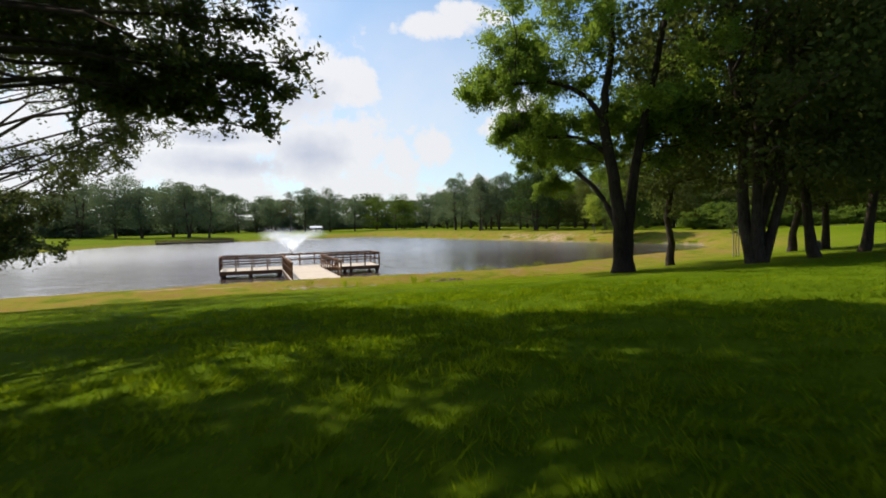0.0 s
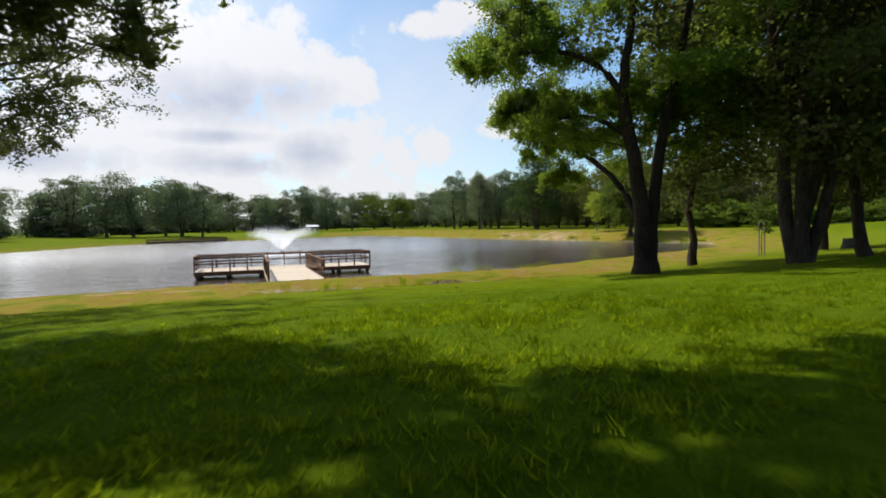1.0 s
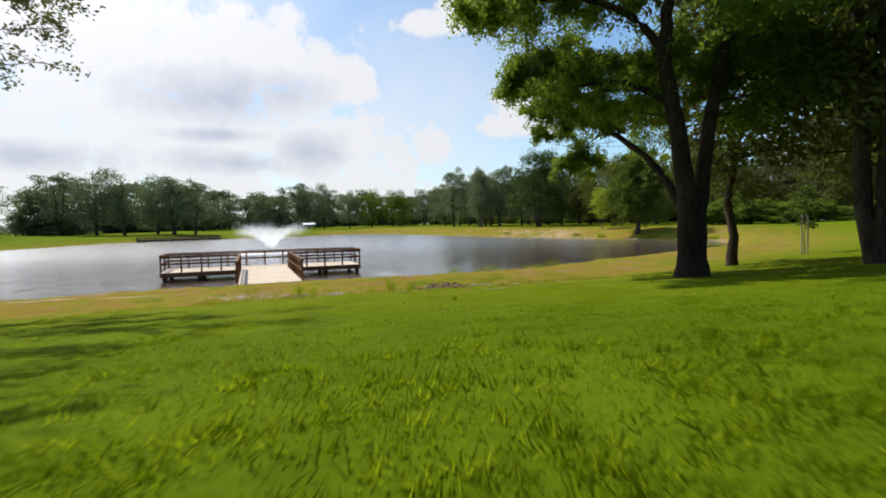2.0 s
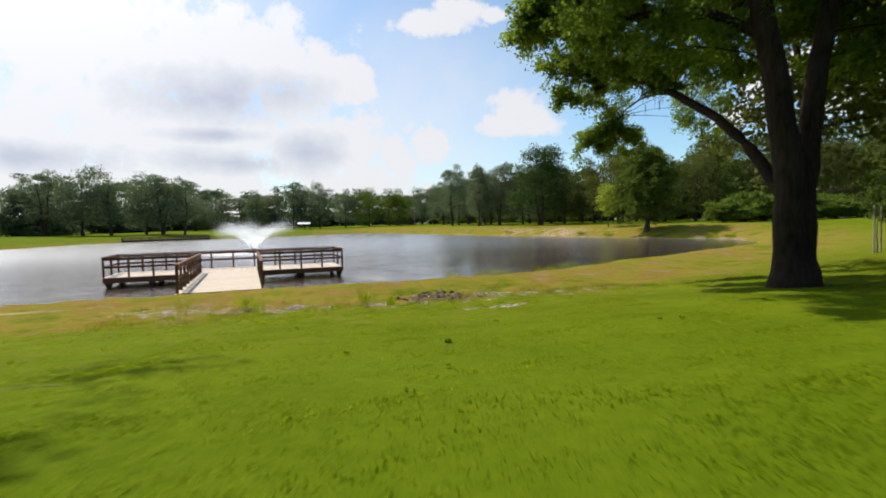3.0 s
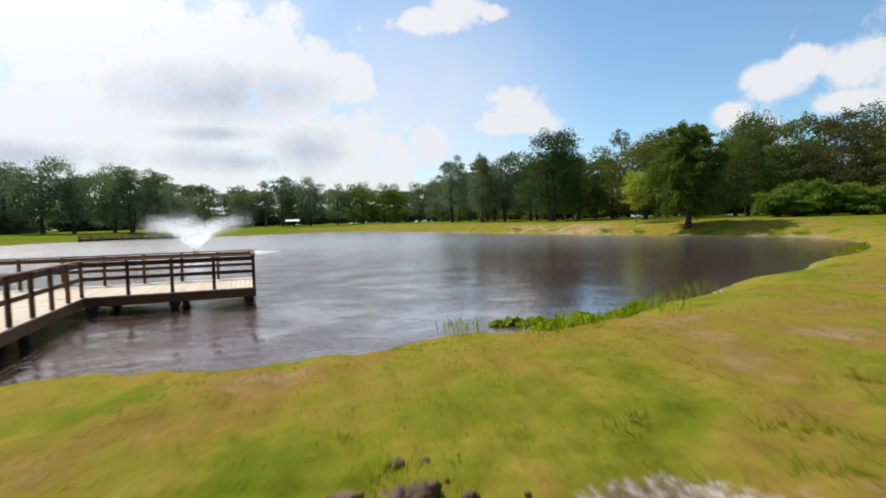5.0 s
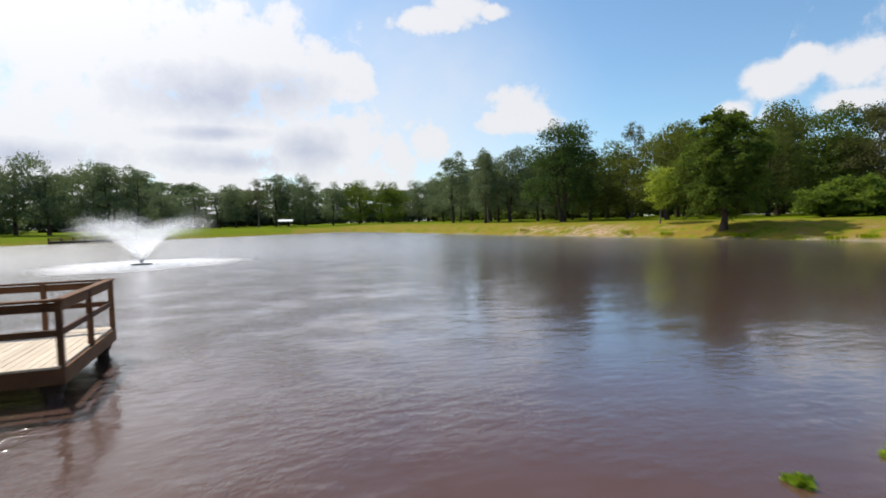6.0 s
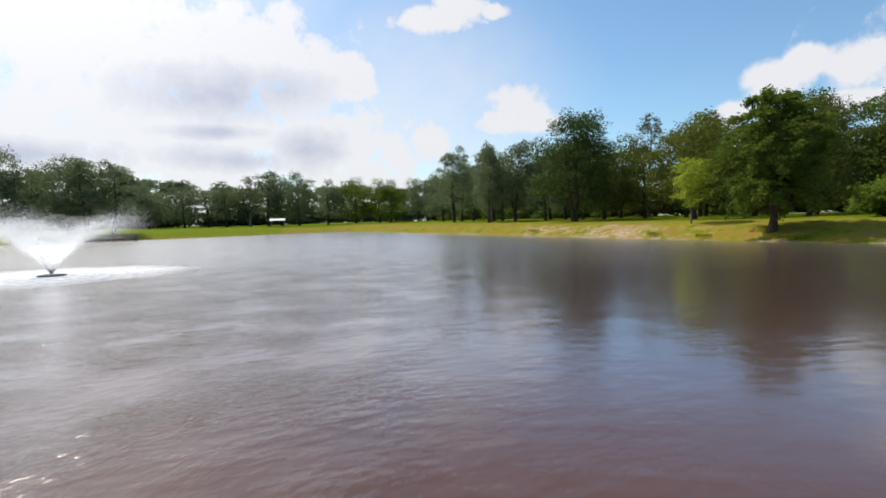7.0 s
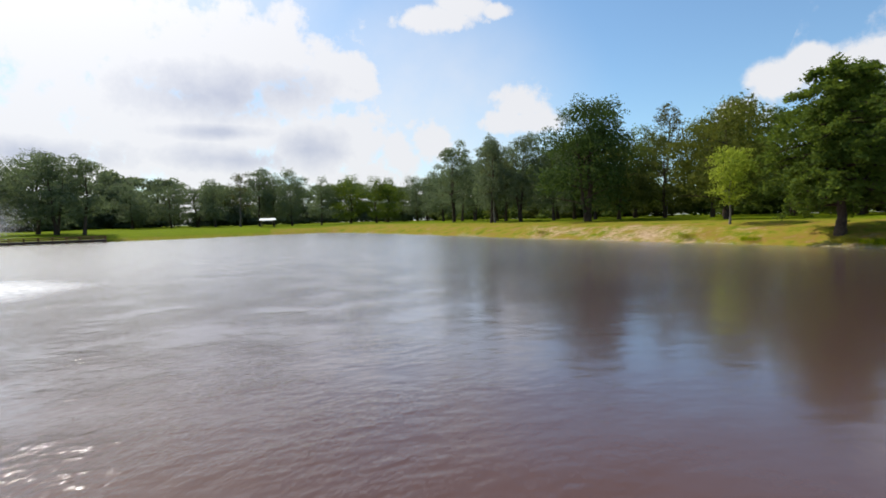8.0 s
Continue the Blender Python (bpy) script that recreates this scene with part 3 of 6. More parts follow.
def ground_height(x, y):
    x, y = np.asarray(x, float), np.asarray(y, float)
    d = shore_distance(x, y)
    south = np.interp(d, [0, 0.6, 1.5, 2.6, 6.5, 8, 12, 18, 25, 32, 60], [0, 0.30, 0.58, 0.70, 0.58, 0.68, 1.2, 1.8, 2.42, 2.82, 3.1])
    east = np.interp(d, [0, 1, 3, 8, 25, 60], [0, 0.5, 1.2, 1.8, 2.1, 2.4])
    north = np.interp(d, [0, 1, 4, 10, 30, 90], [0, 0.3, 0.8, 1.2, 1.6, 2.2])
    ws = 1 - step(40, 62, y)
    we = step(30, 45, x)
    z = ws * south + (1 - ws) * (we * east + (1 - we) * north)
    z = z + 0.018 * rough_noise(x, y) * np.clip(d, 0, 1)
    near = (np.abs(x - 5) < 14) & (y > 14) & (y < 26)
    z = z + np.where(near, 0.024 * rough_noise(x * 2.3 + 4, y * 2.3) + 0.022 * rough_noise(x * 4.1, y * 3.7 + 2), 0)
    for px, py, a, b, dep in PUDDLES:
        z = z - 1.6 * dep * np.exp(-(((x - px) / a) ** 2 + ((y - py) / b) ** 2))
    px, py, a, b = TORN
    g = np.exp(-(((x - px) / a) ** 2 + ((y - py) / b) ** 2) ** 2)
    z = z + g * (-0.05 + 0.035 * rough_noise(x * 4, y * 4))
    return np.where(d < 0, np.maximum(d * 0.3, -0.9), z)


def gz(x, y):
    return float(ground_height(np.array([x]), np.array([y]))[0])


def axis(parts):
    out = []
    for a, b, s in parts:
        out += list(np.arange(a, b, s))
    return np.array(out + [parts[-1][1]])


gx = axis([(-2500, -300, 220), (-300, -100, 20), (-100, -22, 3), (-22, -4, 0.5), (-4, 0.5, 0.16), (0.5, 10, 0.08), (10, 12.5, 0.16), (12.5, 34, 0.5), (34, 110, 2.2), (110, 300, 20), (300, 2500, 220)])
gy = axis([(-1500, -200, 220), (-200, -40, 16), (-40, -10, 2.5), (-10, 15, 0.5), (15, 17.5, 0.16), (17.5, 21.5, 0.08), (21.5, 23, 0.16), (23, 34, 0.5), (34, 260, 2.2), (260, 400, 20), (400, 2800, 240)])
GX, GY = np.meshgrid(gx, gy)
GZ = ground_height(GX, GY)
nx, ny = len(gx), len(gy)
idx = np.arange(nx * ny).reshape(ny, nx)
quads = np.stack([idx[:-1, :-1], idx[:-1, 1:], idx[1:, 1:], idx[1:, :-1]], axis=-1).reshape(-1, 4)
gme = bpy.data.meshes.new("ground")
gme.vertices.add(nx * ny)
gme.vertices.foreach_set("co", np.stack([GX, GY, GZ], axis=-1).astype(np.float32).ravel())
gme.loops.add(len(quads) * 4)
gme.loops.foreach_set("vertex_index", quads.astype(np.int32).ravel())
gme.polygons.add(len(quads))
gme.polygons.foreach_set("loop_start", np.arange(0, len(quads) * 4, 4, dtype=np.int32))
gme.polygons.foreach_set("loop_total", np.full(len(quads), 4, dtype=np.int32))
gme.polygons.foreach_set("use_smooth", np.ones(len(quads), dtype=bool))
gme.update(calc_edges=True)
gme.materials.append(M_GROUND)


def dryness(x, y):
    d = shore_distance(x, y)
    south = (0.7 * step(10.5, 6.0, d) + 0.3 * step(16.0, 8.0, d)) * (y < 45)
    far = step(18, 4, d) * 0.8 * (y >= 45) * (x > 20)
    west = step(4, 1, d) * 0.5 * (y >= 45) * (x <= 20)
    return np.clip(south * 0.85 + far + west, 0, 1)


def muddiness(x, y):
    m = np.zeros(np.shape(x))
    for px, py, a, b, dep in PUDDLES:
        m = np.maximum(m, 0.9 * np.exp(-(((x - px) / (a * 1.35)) ** 2 + ((y - py) / (b * 1.5)) ** 2) ** 2))
    px, py, a, b = TORN
    m = np.maximum(m, np.exp(-(((x - px) / a) ** 2 + ((y - py) / b) ** 2) ** 2))
    return np.maximum(m, 0.55 * step(0.9, 0.1, shore_distance(x, y)))


SANDY = [(54.2, 84, 4.2, 9, 0.58), (52.0, 97, 3.6, 8, 0.5), (56.5, 76, 2.4, 6, 0.4), (10.7, 17.5, 1.0, 0.5, 0.62), (11.9, 18.8, 1.1, 0.4, 0.6), (7.0, 16.4, 0.7, 0.35, 0.5), (6.0, 13.85, 1.0, 0.32, 0.55), (-4.5, 22.3, 1.8, 0.25, 0.7), (-7.5, 22.6, 1.4, 0.2, 0.65)]


def sandiness(x, y):
    m = np.zeros(np.shape(x))
    for px, py, a, b, k in SANDY:
        m = np.maximum(m, k * np.exp(-(((x - px) / a) ** 2 + ((y - py) / b) ** 2) ** 1.5))
    return m


def lushness(x, y):
    return step(15, 23, shore_distance(x, y)) * (1 - step(40, 50, y))


def siltiness(x, y):
    mid = np.where(x < 5, 20.35 - 0.34 * x, 18.65 + 0.02 * (x - 5))
    band = np.exp(-((y - mid) / 0.85) ** 2) * step(-4, -0.5, x) * step(13.5, 9.5, x)
    low = 0.30 * np.exp(-((y - 16.6) / 0.9) ** 2) * step(1, 4, x) * step(15, 11, x)
    return np.maximum(0.62 * band, low)


for name, fn in (("lush", lushness), ("silt", siltiness), ("dry", dryness), ("mud", muddiness), ("sand", sandiness)):
    gme.attributes.new(name, "FLOAT", "POINT").data.foreach_set("value", fn(GX, GY).astype(np.float32).ravel())
ground = tagged(new("ground", gme), "mown green lawn with straw-coloured grass along the pond bank", "ground", kind="structure")

water = tagged(new("water", mesh_from("water", [(-95, 15, 0), (64, 15, 0), (64, 178, 0), (-95, 178, 0)], [(0, 1, 2, 3)], M_WATER)),
               "murky brown pond water with small wind ripples", "water", kind="structure")
for px, py, a, b, dep in PUDDLES:
    z = gz(px, py) + dep * 0.5
    rim = [(px + a * (1.05 + 0.15 * noise.noise(Vector((px + math.cos(k * math.pi / 16) * 1.4, py + math.sin(k * math.pi / 16) * 1.4, 2)))) * math.cos(k * math.pi / 16), py + b * 1.05 * math.sin(k * math.pi / 16), z) for k in range(32)]
    tagged(new("puddle", mesh_from("puddle", rim, [tuple(range(32))], M_PUDDLE)), "shallow muddy puddle in the churned grass", "puddle", "puddles by the bank", "structure")

# ---------------------------------------------------------------- dock
DECK = 0.55
DX0, DX1, DY0, DY1 = -5.42, 6.39, 34.50, 37.78
RX0, RX1, RY0 = -1.07, 1.85, 25.0
dock = thing("fishing_dock", pose(0, 0, 0), "T-shaped wooden fishing dock with dark stained railings over the pond", "dock")
# frame under the boards
def timber(name, a, b, w, h, mat, label=""):
    """A straight timber from a to b (middle of its section), w across, h high."""
    a, b = Vector(a), Vector(b)
    L = (b - a).length
    me = box_mesh(name, L, w, h, mat, min(w, h) * 0.08)
    rz = math.atan2(b.y - a.y, b.x - a.x)
    ry = -math.asin((b.z - a.z) / L)
    mid = (a + b) / 2
    return child(name, me, dock, label, Matrix.Translation(mid) @ Euler((0, ry, rz)).to_matrix().to_4x4() @ Matrix.Translation((0, 0, -h / 2)))


RZ = 0.62      # boards' top at the shore end of the gangway
for y in (DY0 + 0.03, (DY0 + DY1) / 2, DY1 - 0.03):
    timber("fascia_beam" if y != (DY0 + DY1) / 2 else "joist", (DX0, y, DECK - 0.165), (DX1, y, DECK - 0.165), 0.06, 0.25, M_RAIL)
for x in (DX0 + 0.03, DX1 - 0.03):
    timber("end_beam", (x, DY0 + 0.065, DECK - 0.165), (x, DY1 - 0.065, DECK - 0.165), 0.06, 0.25, M_RAIL)
for x in (RX0 + 0.03, (RX0 + RX1) / 2, RX1 - 0.03):
    timber("stringer", (x, RY0 + 0.3, RZ - 0.165), (x, DY0 - 0.005, DECK - 0.165), 0.06, 0.25, M_RAIL)
pile_me = box_mesh("pile", 0.2, 0.2, 1.35, M_PILE, 0.03)
brace_me = box_mesh("brace", 0.3, 0.24, 0.16, M_PILE, 0.03)
for x in (DX0 + 0.22, -3.3, -1.2, 2.0, 4.1, DX1 - 0.22):
    for y in (DY0 + 0.2, DY1 - 0.2):
        p = child("pile", pile_me, dock, "", pose(x, y, -0.9))
        child("brace", brace_me, dock, "", pose(x, y, DECK - 0.45))
for y in (27.8, 31.0):
    for x in (RX0 + 0.2, RX1 - 0.2):
        child("pile", pile_me, dock, "", pose(x, y, -0.9))

POST_H, POST_W = 0.99, 0.09
post_me = box_mesh("post", POST_W, POST_W, POST_H + 0.22, M_RAIL, 0.008)


def railing(a, b, n, skip_first=False, skip_last=False):
    """Posts at even steps, a broad top board on edge with a flat cap, and a middle rail."""
    a, b = Vector(a), Vector(b)
    for i in range(n + 1):
        if (i == 0 and skip_first) or (i == n and skip_last):
            continue
        p = a.lerp(b, i / n)
        child("post", post_me, dock, "", pose(p.x, p.y, p.z - 0.22))
    d = (b - a).normalized()
    timber("top_rail", a + Vector((0, 0, 0.90)), b + Vector((0, 0, 0.90)), 0.045, 0.13, M_RAIL)
    timber("handrail_cap", a - d * 0.06 + Vector((0, 0, 1.005)), b + d * 0.06 + Vector((0, 0, 1.005)), 0.14, 0.038, M_RAIL)
    timber("middle_rail", a + Vector((0, 0, 0.50)), b + Vector((0, 0, 0.50)), 0.04, 0.10, M_RAIL)


i_ = 0.05
railing((RX1 - i_, RY0 + 0.12, RZ), (RX1 - i_, DY0 + i_, DECK), 8)
railing((RX0 + i_, RY0 + 0.12, RZ), (RX0 + i_, DY0 + i_, DECK), 8)
railing((RX1 - i_, DY0 + i_, DECK), (DX1 - i_, DY0 + i_, DECK), 4, skip_first=True)
railing((DX0 + i_, DY0 + i_, DECK), (RX0 + i_, DY0 + i_, DECK), 4, skip_last=True)
railing((DX0 + i_, DY1 - i_, DECK), (DX1 - i_, DY1 - i_, DECK), 10)
railing((DX0 + i_, DY0 + i_, DECK), (DX0 + i_, DY1 - i_, DECK), 2, True, True)
railing((DX1 - i_, DY0 + i_, DECK), (DX1 - i_, DY1 - i_, DECK), 2, True, True)

# ---------------------------------------------------------------- far dock
FD0, FD1 = Vector((-25.4, 140.2, 0)), Vector((-8.0, 146.8, 0))
fd_len = (FD1 - FD0).length
fd_turn = math.degrees(math.atan2(FD1.y - FD0.y, FD1.x - FD0.x))
far_dock = thing("boardwalk", pose(FD0.x, FD0.y - 1.0, 0, 0, 0, fd_turn), "long low weathered wooden boardwalk along the far bank", "dock")
child("deck", box_mesh("deck", fd_len, 1.8, 0.14, M_OLD, 0.02), far_dock, "", pose(fd_len / 2, 0, 0.46))
for s_ in (-0.86, 0.86):
    child("skirt", box_mesh("skirt", fd_len, 0.08, 0.34, M_PILE, 0.01), far_dock, "dark wet edge beam", pose(fd_len / 2, s_, 0.10))
fp = box_mesh("post", 0.16, 0.16, 1.75, M_RAIL, 0.02)
for k in range(11):
    for s in (-0.82, 0.82):
        child("post", fp, far_dock, "", pose(0.1 + k * (fd_len - 0.2) / 10, s, -0.6))
for s in (-0.82, 0.82):
    for h in (0.78, 1.08):
        child("rail", box_mesh("rail", fd_len, 0.07, 0.15, M_RAIL, 0.01), far_dock, "", pose(fd_len / 2, s, h - 0.05))

# ---------------------------------------------------------------- fountain
FX, FY = 1.9, 67.0
rng = np.random.default_rng(5)
fountain = thing("fountain", pose(FX, FY, 0), "floating pond fountain throwing a wide white V of spray", "fountain")
V, F = [], []
tube(V, F, [(0, 0, -0.2), (0, 0, -0.05), (0, 0, 0.07), (0, 0, 0.1)], [0.55, 0.68, 0.68, 0.5], 24)
child("float", mesh_from("float", V, F, M_FLOAT, True), fountain, "black floating ring")
V, F = [], []
tube(V, F, [(0, 0, 0.1), (0, 0, 0.15), (0, 0, 0.17)], [0.14, 0.12, 0.06], 16)
child("nozzle", mesh_from("nozzle", V, F, M_METAL, True), fountain)
# droplets along the thrown arcs
n = 70000
ang = rng.uniform(0, 2 * math.pi, n)
s = 0.62 * rng.uniform(0, 1, n) ** 0.9
lobe_ = 1 + 0.12 * np.sin(3 * ang + 0.8) + 0.08 * np.sin(7 * ang)
reach = rng.normal(6.4, 0.5, n) * lobe_
top = rng.normal(2.6, 0.28, n) * lobe_
r = s * reach
z = 0.15 + 4 * top * s * (1 - s) - 0.15 * s
spread_ = 0.03 + 0.42 * s
c = np.stack([r * np.cos(ang), r * np.sin(ang), z], axis=-1) + rng.normal(size=(n, 3)) * spread_[:, None]
c[:, 2] = np.maximum(c[:, 2], 0.03)
# thin curtains of mist that follow the thrown water
for q_, (reach_, top_, dense_) in enumerate(((6.4, 2.7, 0.30), (7.0, 2.4, 0.24), (5.6, 2.9, 0.2))):
    V, F, A = [], [], []
    rings, sides_ = 26, 56
    for i in range(rings):
        s_ = 0.01 + 0.63 * i / (rings - 1)
        for k in range(sides_):
            a = 2 * math.pi * k / sides_
            w = 1 + 0.10 * math.sin(3 * a + 0.8 + q_) + 0.06 * math.sin(7 * a + q_)
            V.append((s_ * reach_ * w * math.cos(a), s_ * reach_ * w * math.sin(a), 0.14 + 4 * top_ * w * s_ * (1 - s_)))
            A.append(dense_ * max(0.0, 1 - s_ / 0.64) ** 0.8)
    for i in range(rings - 1):
        for k in range(sides_):
            F.append((i * sides_ + k, i * sides_ + (k + 1) % sides_, (i + 1) * sides_ + (k + 1) % sides_, (i + 1) * sides_ + k))
    me = mesh_from("mist", V, F, M_MIST, True)
    me.attributes.new("mist", "FLOAT", "POINT").data.foreach_set("value", np.array(A, dtype=np.float32))
    child("mist", me, fountain, "thin white curtain of falling spray")
child("spray", polys_mesh("spray", leaf_quads(rng, c, 0.06, 0.026, 2.0), 4, M_SPRAY), fountain, "white water droplets", None)["kind"] = "stuff"
V, F, A = [], [], []
for i in range(34):
    s_ = i / 33
    for k in range(64):
        a = 2 * math.pi * k / 64
        w = 1 + 0.06 * math.sin(3 * a + 1) + 0.04 * math.sin(8 * a)
        V.append(((0.6 + 6.6 * s_) * w * math.cos(a), (0.6 + 6.6 * s_) * w * math.sin(a), 0.02))
        A.append(0.95 * (1 - s_ ** 3) if s_ < 0.8 else 0.95 * 0.488 * (1 - s_) / 0.2)
for i in range(33):
    for k in range(64):
        F.append((i * 64 + k, i * 64 + (k + 1) % 64, (i + 1) * 64 + (k + 1) % 64, (i + 1) * 64 + k))
me = mesh_from("foam_ring", V, F, M_FOAM)
me.attributes.new("mist", "FLOAT", "POINT").data.foreach_set("value", np.array(A, dtype=np.float32))
child("foam_ring", me, fountain, "white churned water")

# ---------------------------------------------------------------- trees
def facing_leaves(rng, centres, out, length, width, loose=0.55):
    """Leaf blades that mostly lie across the given outward directions, as foliage faces the light."""
    n = len(centres)
    nrm = out + rng.normal(size=(n, 3)) * loose
    nrm /= np.linalg.norm(nrm, axis=1, keepdims=True) + 1e-9
    u = np.cross(nrm, rng.normal(size=(n, 3)))
    u /= np.linalg.norm(u, axis=1, keepdims=True) + 1e-9
    v = np.cross(nrm, u)
    s = rng.uniform(0.6, 1.35, size=(n, 1))
    a, b = u * s * length / 2, v * s * width / 2
    q = np.empty((n, 4, 3))
    q[:, 0], q[:, 1], q[:, 2], q[:, 3] = centres - a, centres + b + a * 0.15, centres + a, centres - b + a * 0.15
    return q.reshape(-1, 3)


def lobed_crown(rg, z0, z1, rx, n, lobe, leaves):
    """Leaf places on the skins of many overlapping lobes that build an uneven crown, with their outward directions."""
    cz, rz = (z0 + z1) / 2, (z1 - z0) / 2
    d = rg.normal(size=(n, 3))
    d /= np.linalg.norm(d, axis=1, keepdims=True)
    size = lobe * rg.uniform(0.55, 1.25, n)
    r = rg.uniform(0.35, 1.05, n) ** 0.6
    wide = np.where(d[:, 2] < 0, 1.0, 0.92)
    mid = np.stack([(rx - size * 0.7) * r * d[:, 0] * wide, (rx - size * 0.7) * r * d[:, 1] * wide, cz + (rz - size * 0.6) * r * d[:, 2]], -1)
    mid[:, 2] = np.maximum(mid[:, 2], z0 + size * 0.4)
    which = rg.choice(n, leaves, p=size ** 2 / np.sum(size ** 2))
    q = rg.normal(size=(leaves, 3))
    q /= np.linalg.norm(q, axis=1, keepdims=True)
    q[:, 2] = np.where(q[:, 2] < -0.35, -q[:, 2], q[:, 2])
    lump = 1 + 0.22 * np.sin(q[:, 0] * 5 + which) * np.sin(q[:, 1] * 5 + which * 1.7) + 0.15 * np.sin(q[:, 2] * 7 + which)
    p = mid[which] + q * (size[which] * lump * rg.uniform(0.05, 1.0, leaves) ** 0.22)[:, None] * np.array([1, 1, 0.82])
    far_ = np.percentile(np.hypot(p[:, 0], p[:, 1]), 97)
    lo_, hi_ = np.percentile(p[:, 2], 0.5), np.percentile(p[:, 2], 99.5)
    p[:, :2] *= rx / far_
    p[:, 2] = z0 + (p[:, 2] - lo_) * (z1 - z0) / (hi_ - lo_)
    return p, q


def tree_kind(seed, height, trunk_r, stems, low, spread, n_prim, n_sec, per, sigma, leaf, mat, bark_mat, rise=0.55, droop=0.15, sides=8, flat=0.6, ldroop=0.0, top=0.86, fill=None):
    """fill: (crown bottom, crown top, half width, lobes, lobe radius, leaves), or a list of such."""
    rg = np.random.default_rng(seed)
    V, F, an = grow(rg, height, trunk_r, stems, low, spread, n_prim, n_sec, rise, droop, sides, top=top)
    wood_me = mesh_from("trunk", V, F, bark_mat, True)
    c = leaves_round(rg, an, per, sigma)
    c = c[c[:, 2] > 0.5]
    quads_ = [leaf_quads(rg, c, leaf, leaf * 0.6, flat, ldroop)]
    if fill:
        for one in (fill if isinstance(fill, list) else [fill]):
            p, q = lobed_crown(rg, *one)
            quads_.append(facing_leaves(rg, p, q, leaf, leaf * 0.62))
    crown_me = polys_mesh("crown", np.concatenate(quads_), 4, mat)
    return wood_me, crown_me, an


def plant_tree(kind, x, y, turn, label, group="", sx=1.0, sz=1.0, name="tree"):
    ob = thing(name, pose(x, y, gz(x, y), 0, 0, turn) @ Matrix.Diagonal((sx, sx, sz, 1)), label, "tree", group)
    child("trunk", kind[0], ob)
    child("crown", kind[1], ob)
    return ob


ONE = [(0.4, 0.2, 1.0, 1.0)]
def with_leaves(kind, mat):
    me = kind[1].copy()
    me.materials[0] = mat
    return kind[0], me, kind[2]


FAR = [
    tree_kind(11, 18, 0.38, [(0.6, 0.2, 1, 1)], 0.20, 5.2, 13, 5, 3, 0.5, 0.38, M_LEAF, M_BARK, sides=6, fill=(3.0, 18, 6.4, 30, 2.3, 9000)),
    tree_kind(12, 18, 0.36, [(-0.7, 0.5, 1, 1), (1.6, -0.6, 0.85, 0.8)], 0.22, 4.6, 8, 5, 3, 0.5, 0.38, M_LEAF, M_BARK, sides=6, fill=(3.4, 18, 5.4, 26, 2.0, 8000)),
    tree_kind(13, 18, 0.40, [(0.2, -0.5, 1, 1)], 0.16, 5.8, 14, 5, 3, 0.5, 0.38, M_LEAF_DARK, M_BARK, 0.5, sides=6, fill=(2.2, 18, 7.0, 34, 2.4, 9800)),
    tree_kind(14, 18, 0.34, [(0.8, 0.3, 1, 1)], 0.24, 4.2, 12, 5, 3, 0.5, 0.36, M_LEAF, M_BARK, 0.7, sides=6, fill=(3.6, 18, 4.6, 24, 1.8, 6600)),
    tree_kind(15, 18, 0.42, [(-0.4, 0.4, 1, 1)], 0.15, 6.2, 16, 5, 3, 0.5, 0.40, M_LEAF_DARK, M_BARK, 0.5, sides=6, fill=(2.0, 18, 7.6, 40, 2.5, 11000)),
]
AIRY = tree_kind(19, 18, 0.34, [(0.4, 0.2, 1, 1), (-1.4, 0.8, 0.9, 0.7)], 0.22, 5.0, 11, 6, 6, 0.45, 0.34, M_LEAF_GREY_HAZE, M_BARK, 0.7, sides=6, fill=(4.5, 18, 4.8, 34, 1.1, 4200))
LACY = tree_kind(16, 18, 0.34, [(0.9, 0.2, 1, 1)], 0.30, 5.2, 18, 8, 5, 0.34, 0.32, M_LEAF_OLIVE, M_BARK_GREY, 0.75, sides=6)
OLIVE = tree_kind(17, 18, 0.34, [(0.3, 0.6, 1, 1)], 0.12, 6.0, 16, 7, 6, 0.5, 0.34, M_LEAF_OLIVE, M_BARK_GREY, 0.6, sides=6, fill=(2.0, 17, 6.0, 40, 1.5, 5600))
BRIGHT = tree_kind(18, 18, 0.34, [(0.3, 0.2, 1, 1)], 0.12, 6.0, 14, 5, 3, 0.5, 0.38, M_LEAF_SUN, M_BARK, 0.55, sides=6, fill=(1.6, 18, 6.8, 34, 2.2, 9500))
DENSE = tree_kind(24, 18, 0.5, [(0.3, -0.3, 1, 1), (-1.8, 0.6, 0.8, 0.7)], 0.16, 6.4, 12, 5, 3, 0.5, 0.34, M_LEAF_DENSE, M_BARK, 0.6, sides=6, fill=[(1.8, 14.5, 7.6, 40, 2.3, 12000), (8.5, 18, 6.0, 26, 2.2, 8500)])
WOODS = [
    tree_kind(61, 16, 0.34, ONE, 0.10, 6.0, 8, 4, 2, 0.8, 0.80, M_LEAF_DARK, M_BARK, sides=5, fill=[(1.0, 16, 6.6, 26, 2.4, 2600), (0.0, 5.5, 6.8, 20, 1.8, 1300)]),
    tree_kind(62, 16, 0.34, ONE, 0.10, 6.0, 8, 4, 2, 0.8, 0.80, M_LEAF, M_BARK, sides=5, fill=[(1.0, 16, 6.2, 24, 2.3, 2500), (0.0, 5.0, 6.6, 20, 1.8, 1300)]),
]
# the same trees with distance haze put into the leaf colour
FAR_HAZED = [with_leaves(k, M_LEAF_GREY_HAZE) for k in FAR]
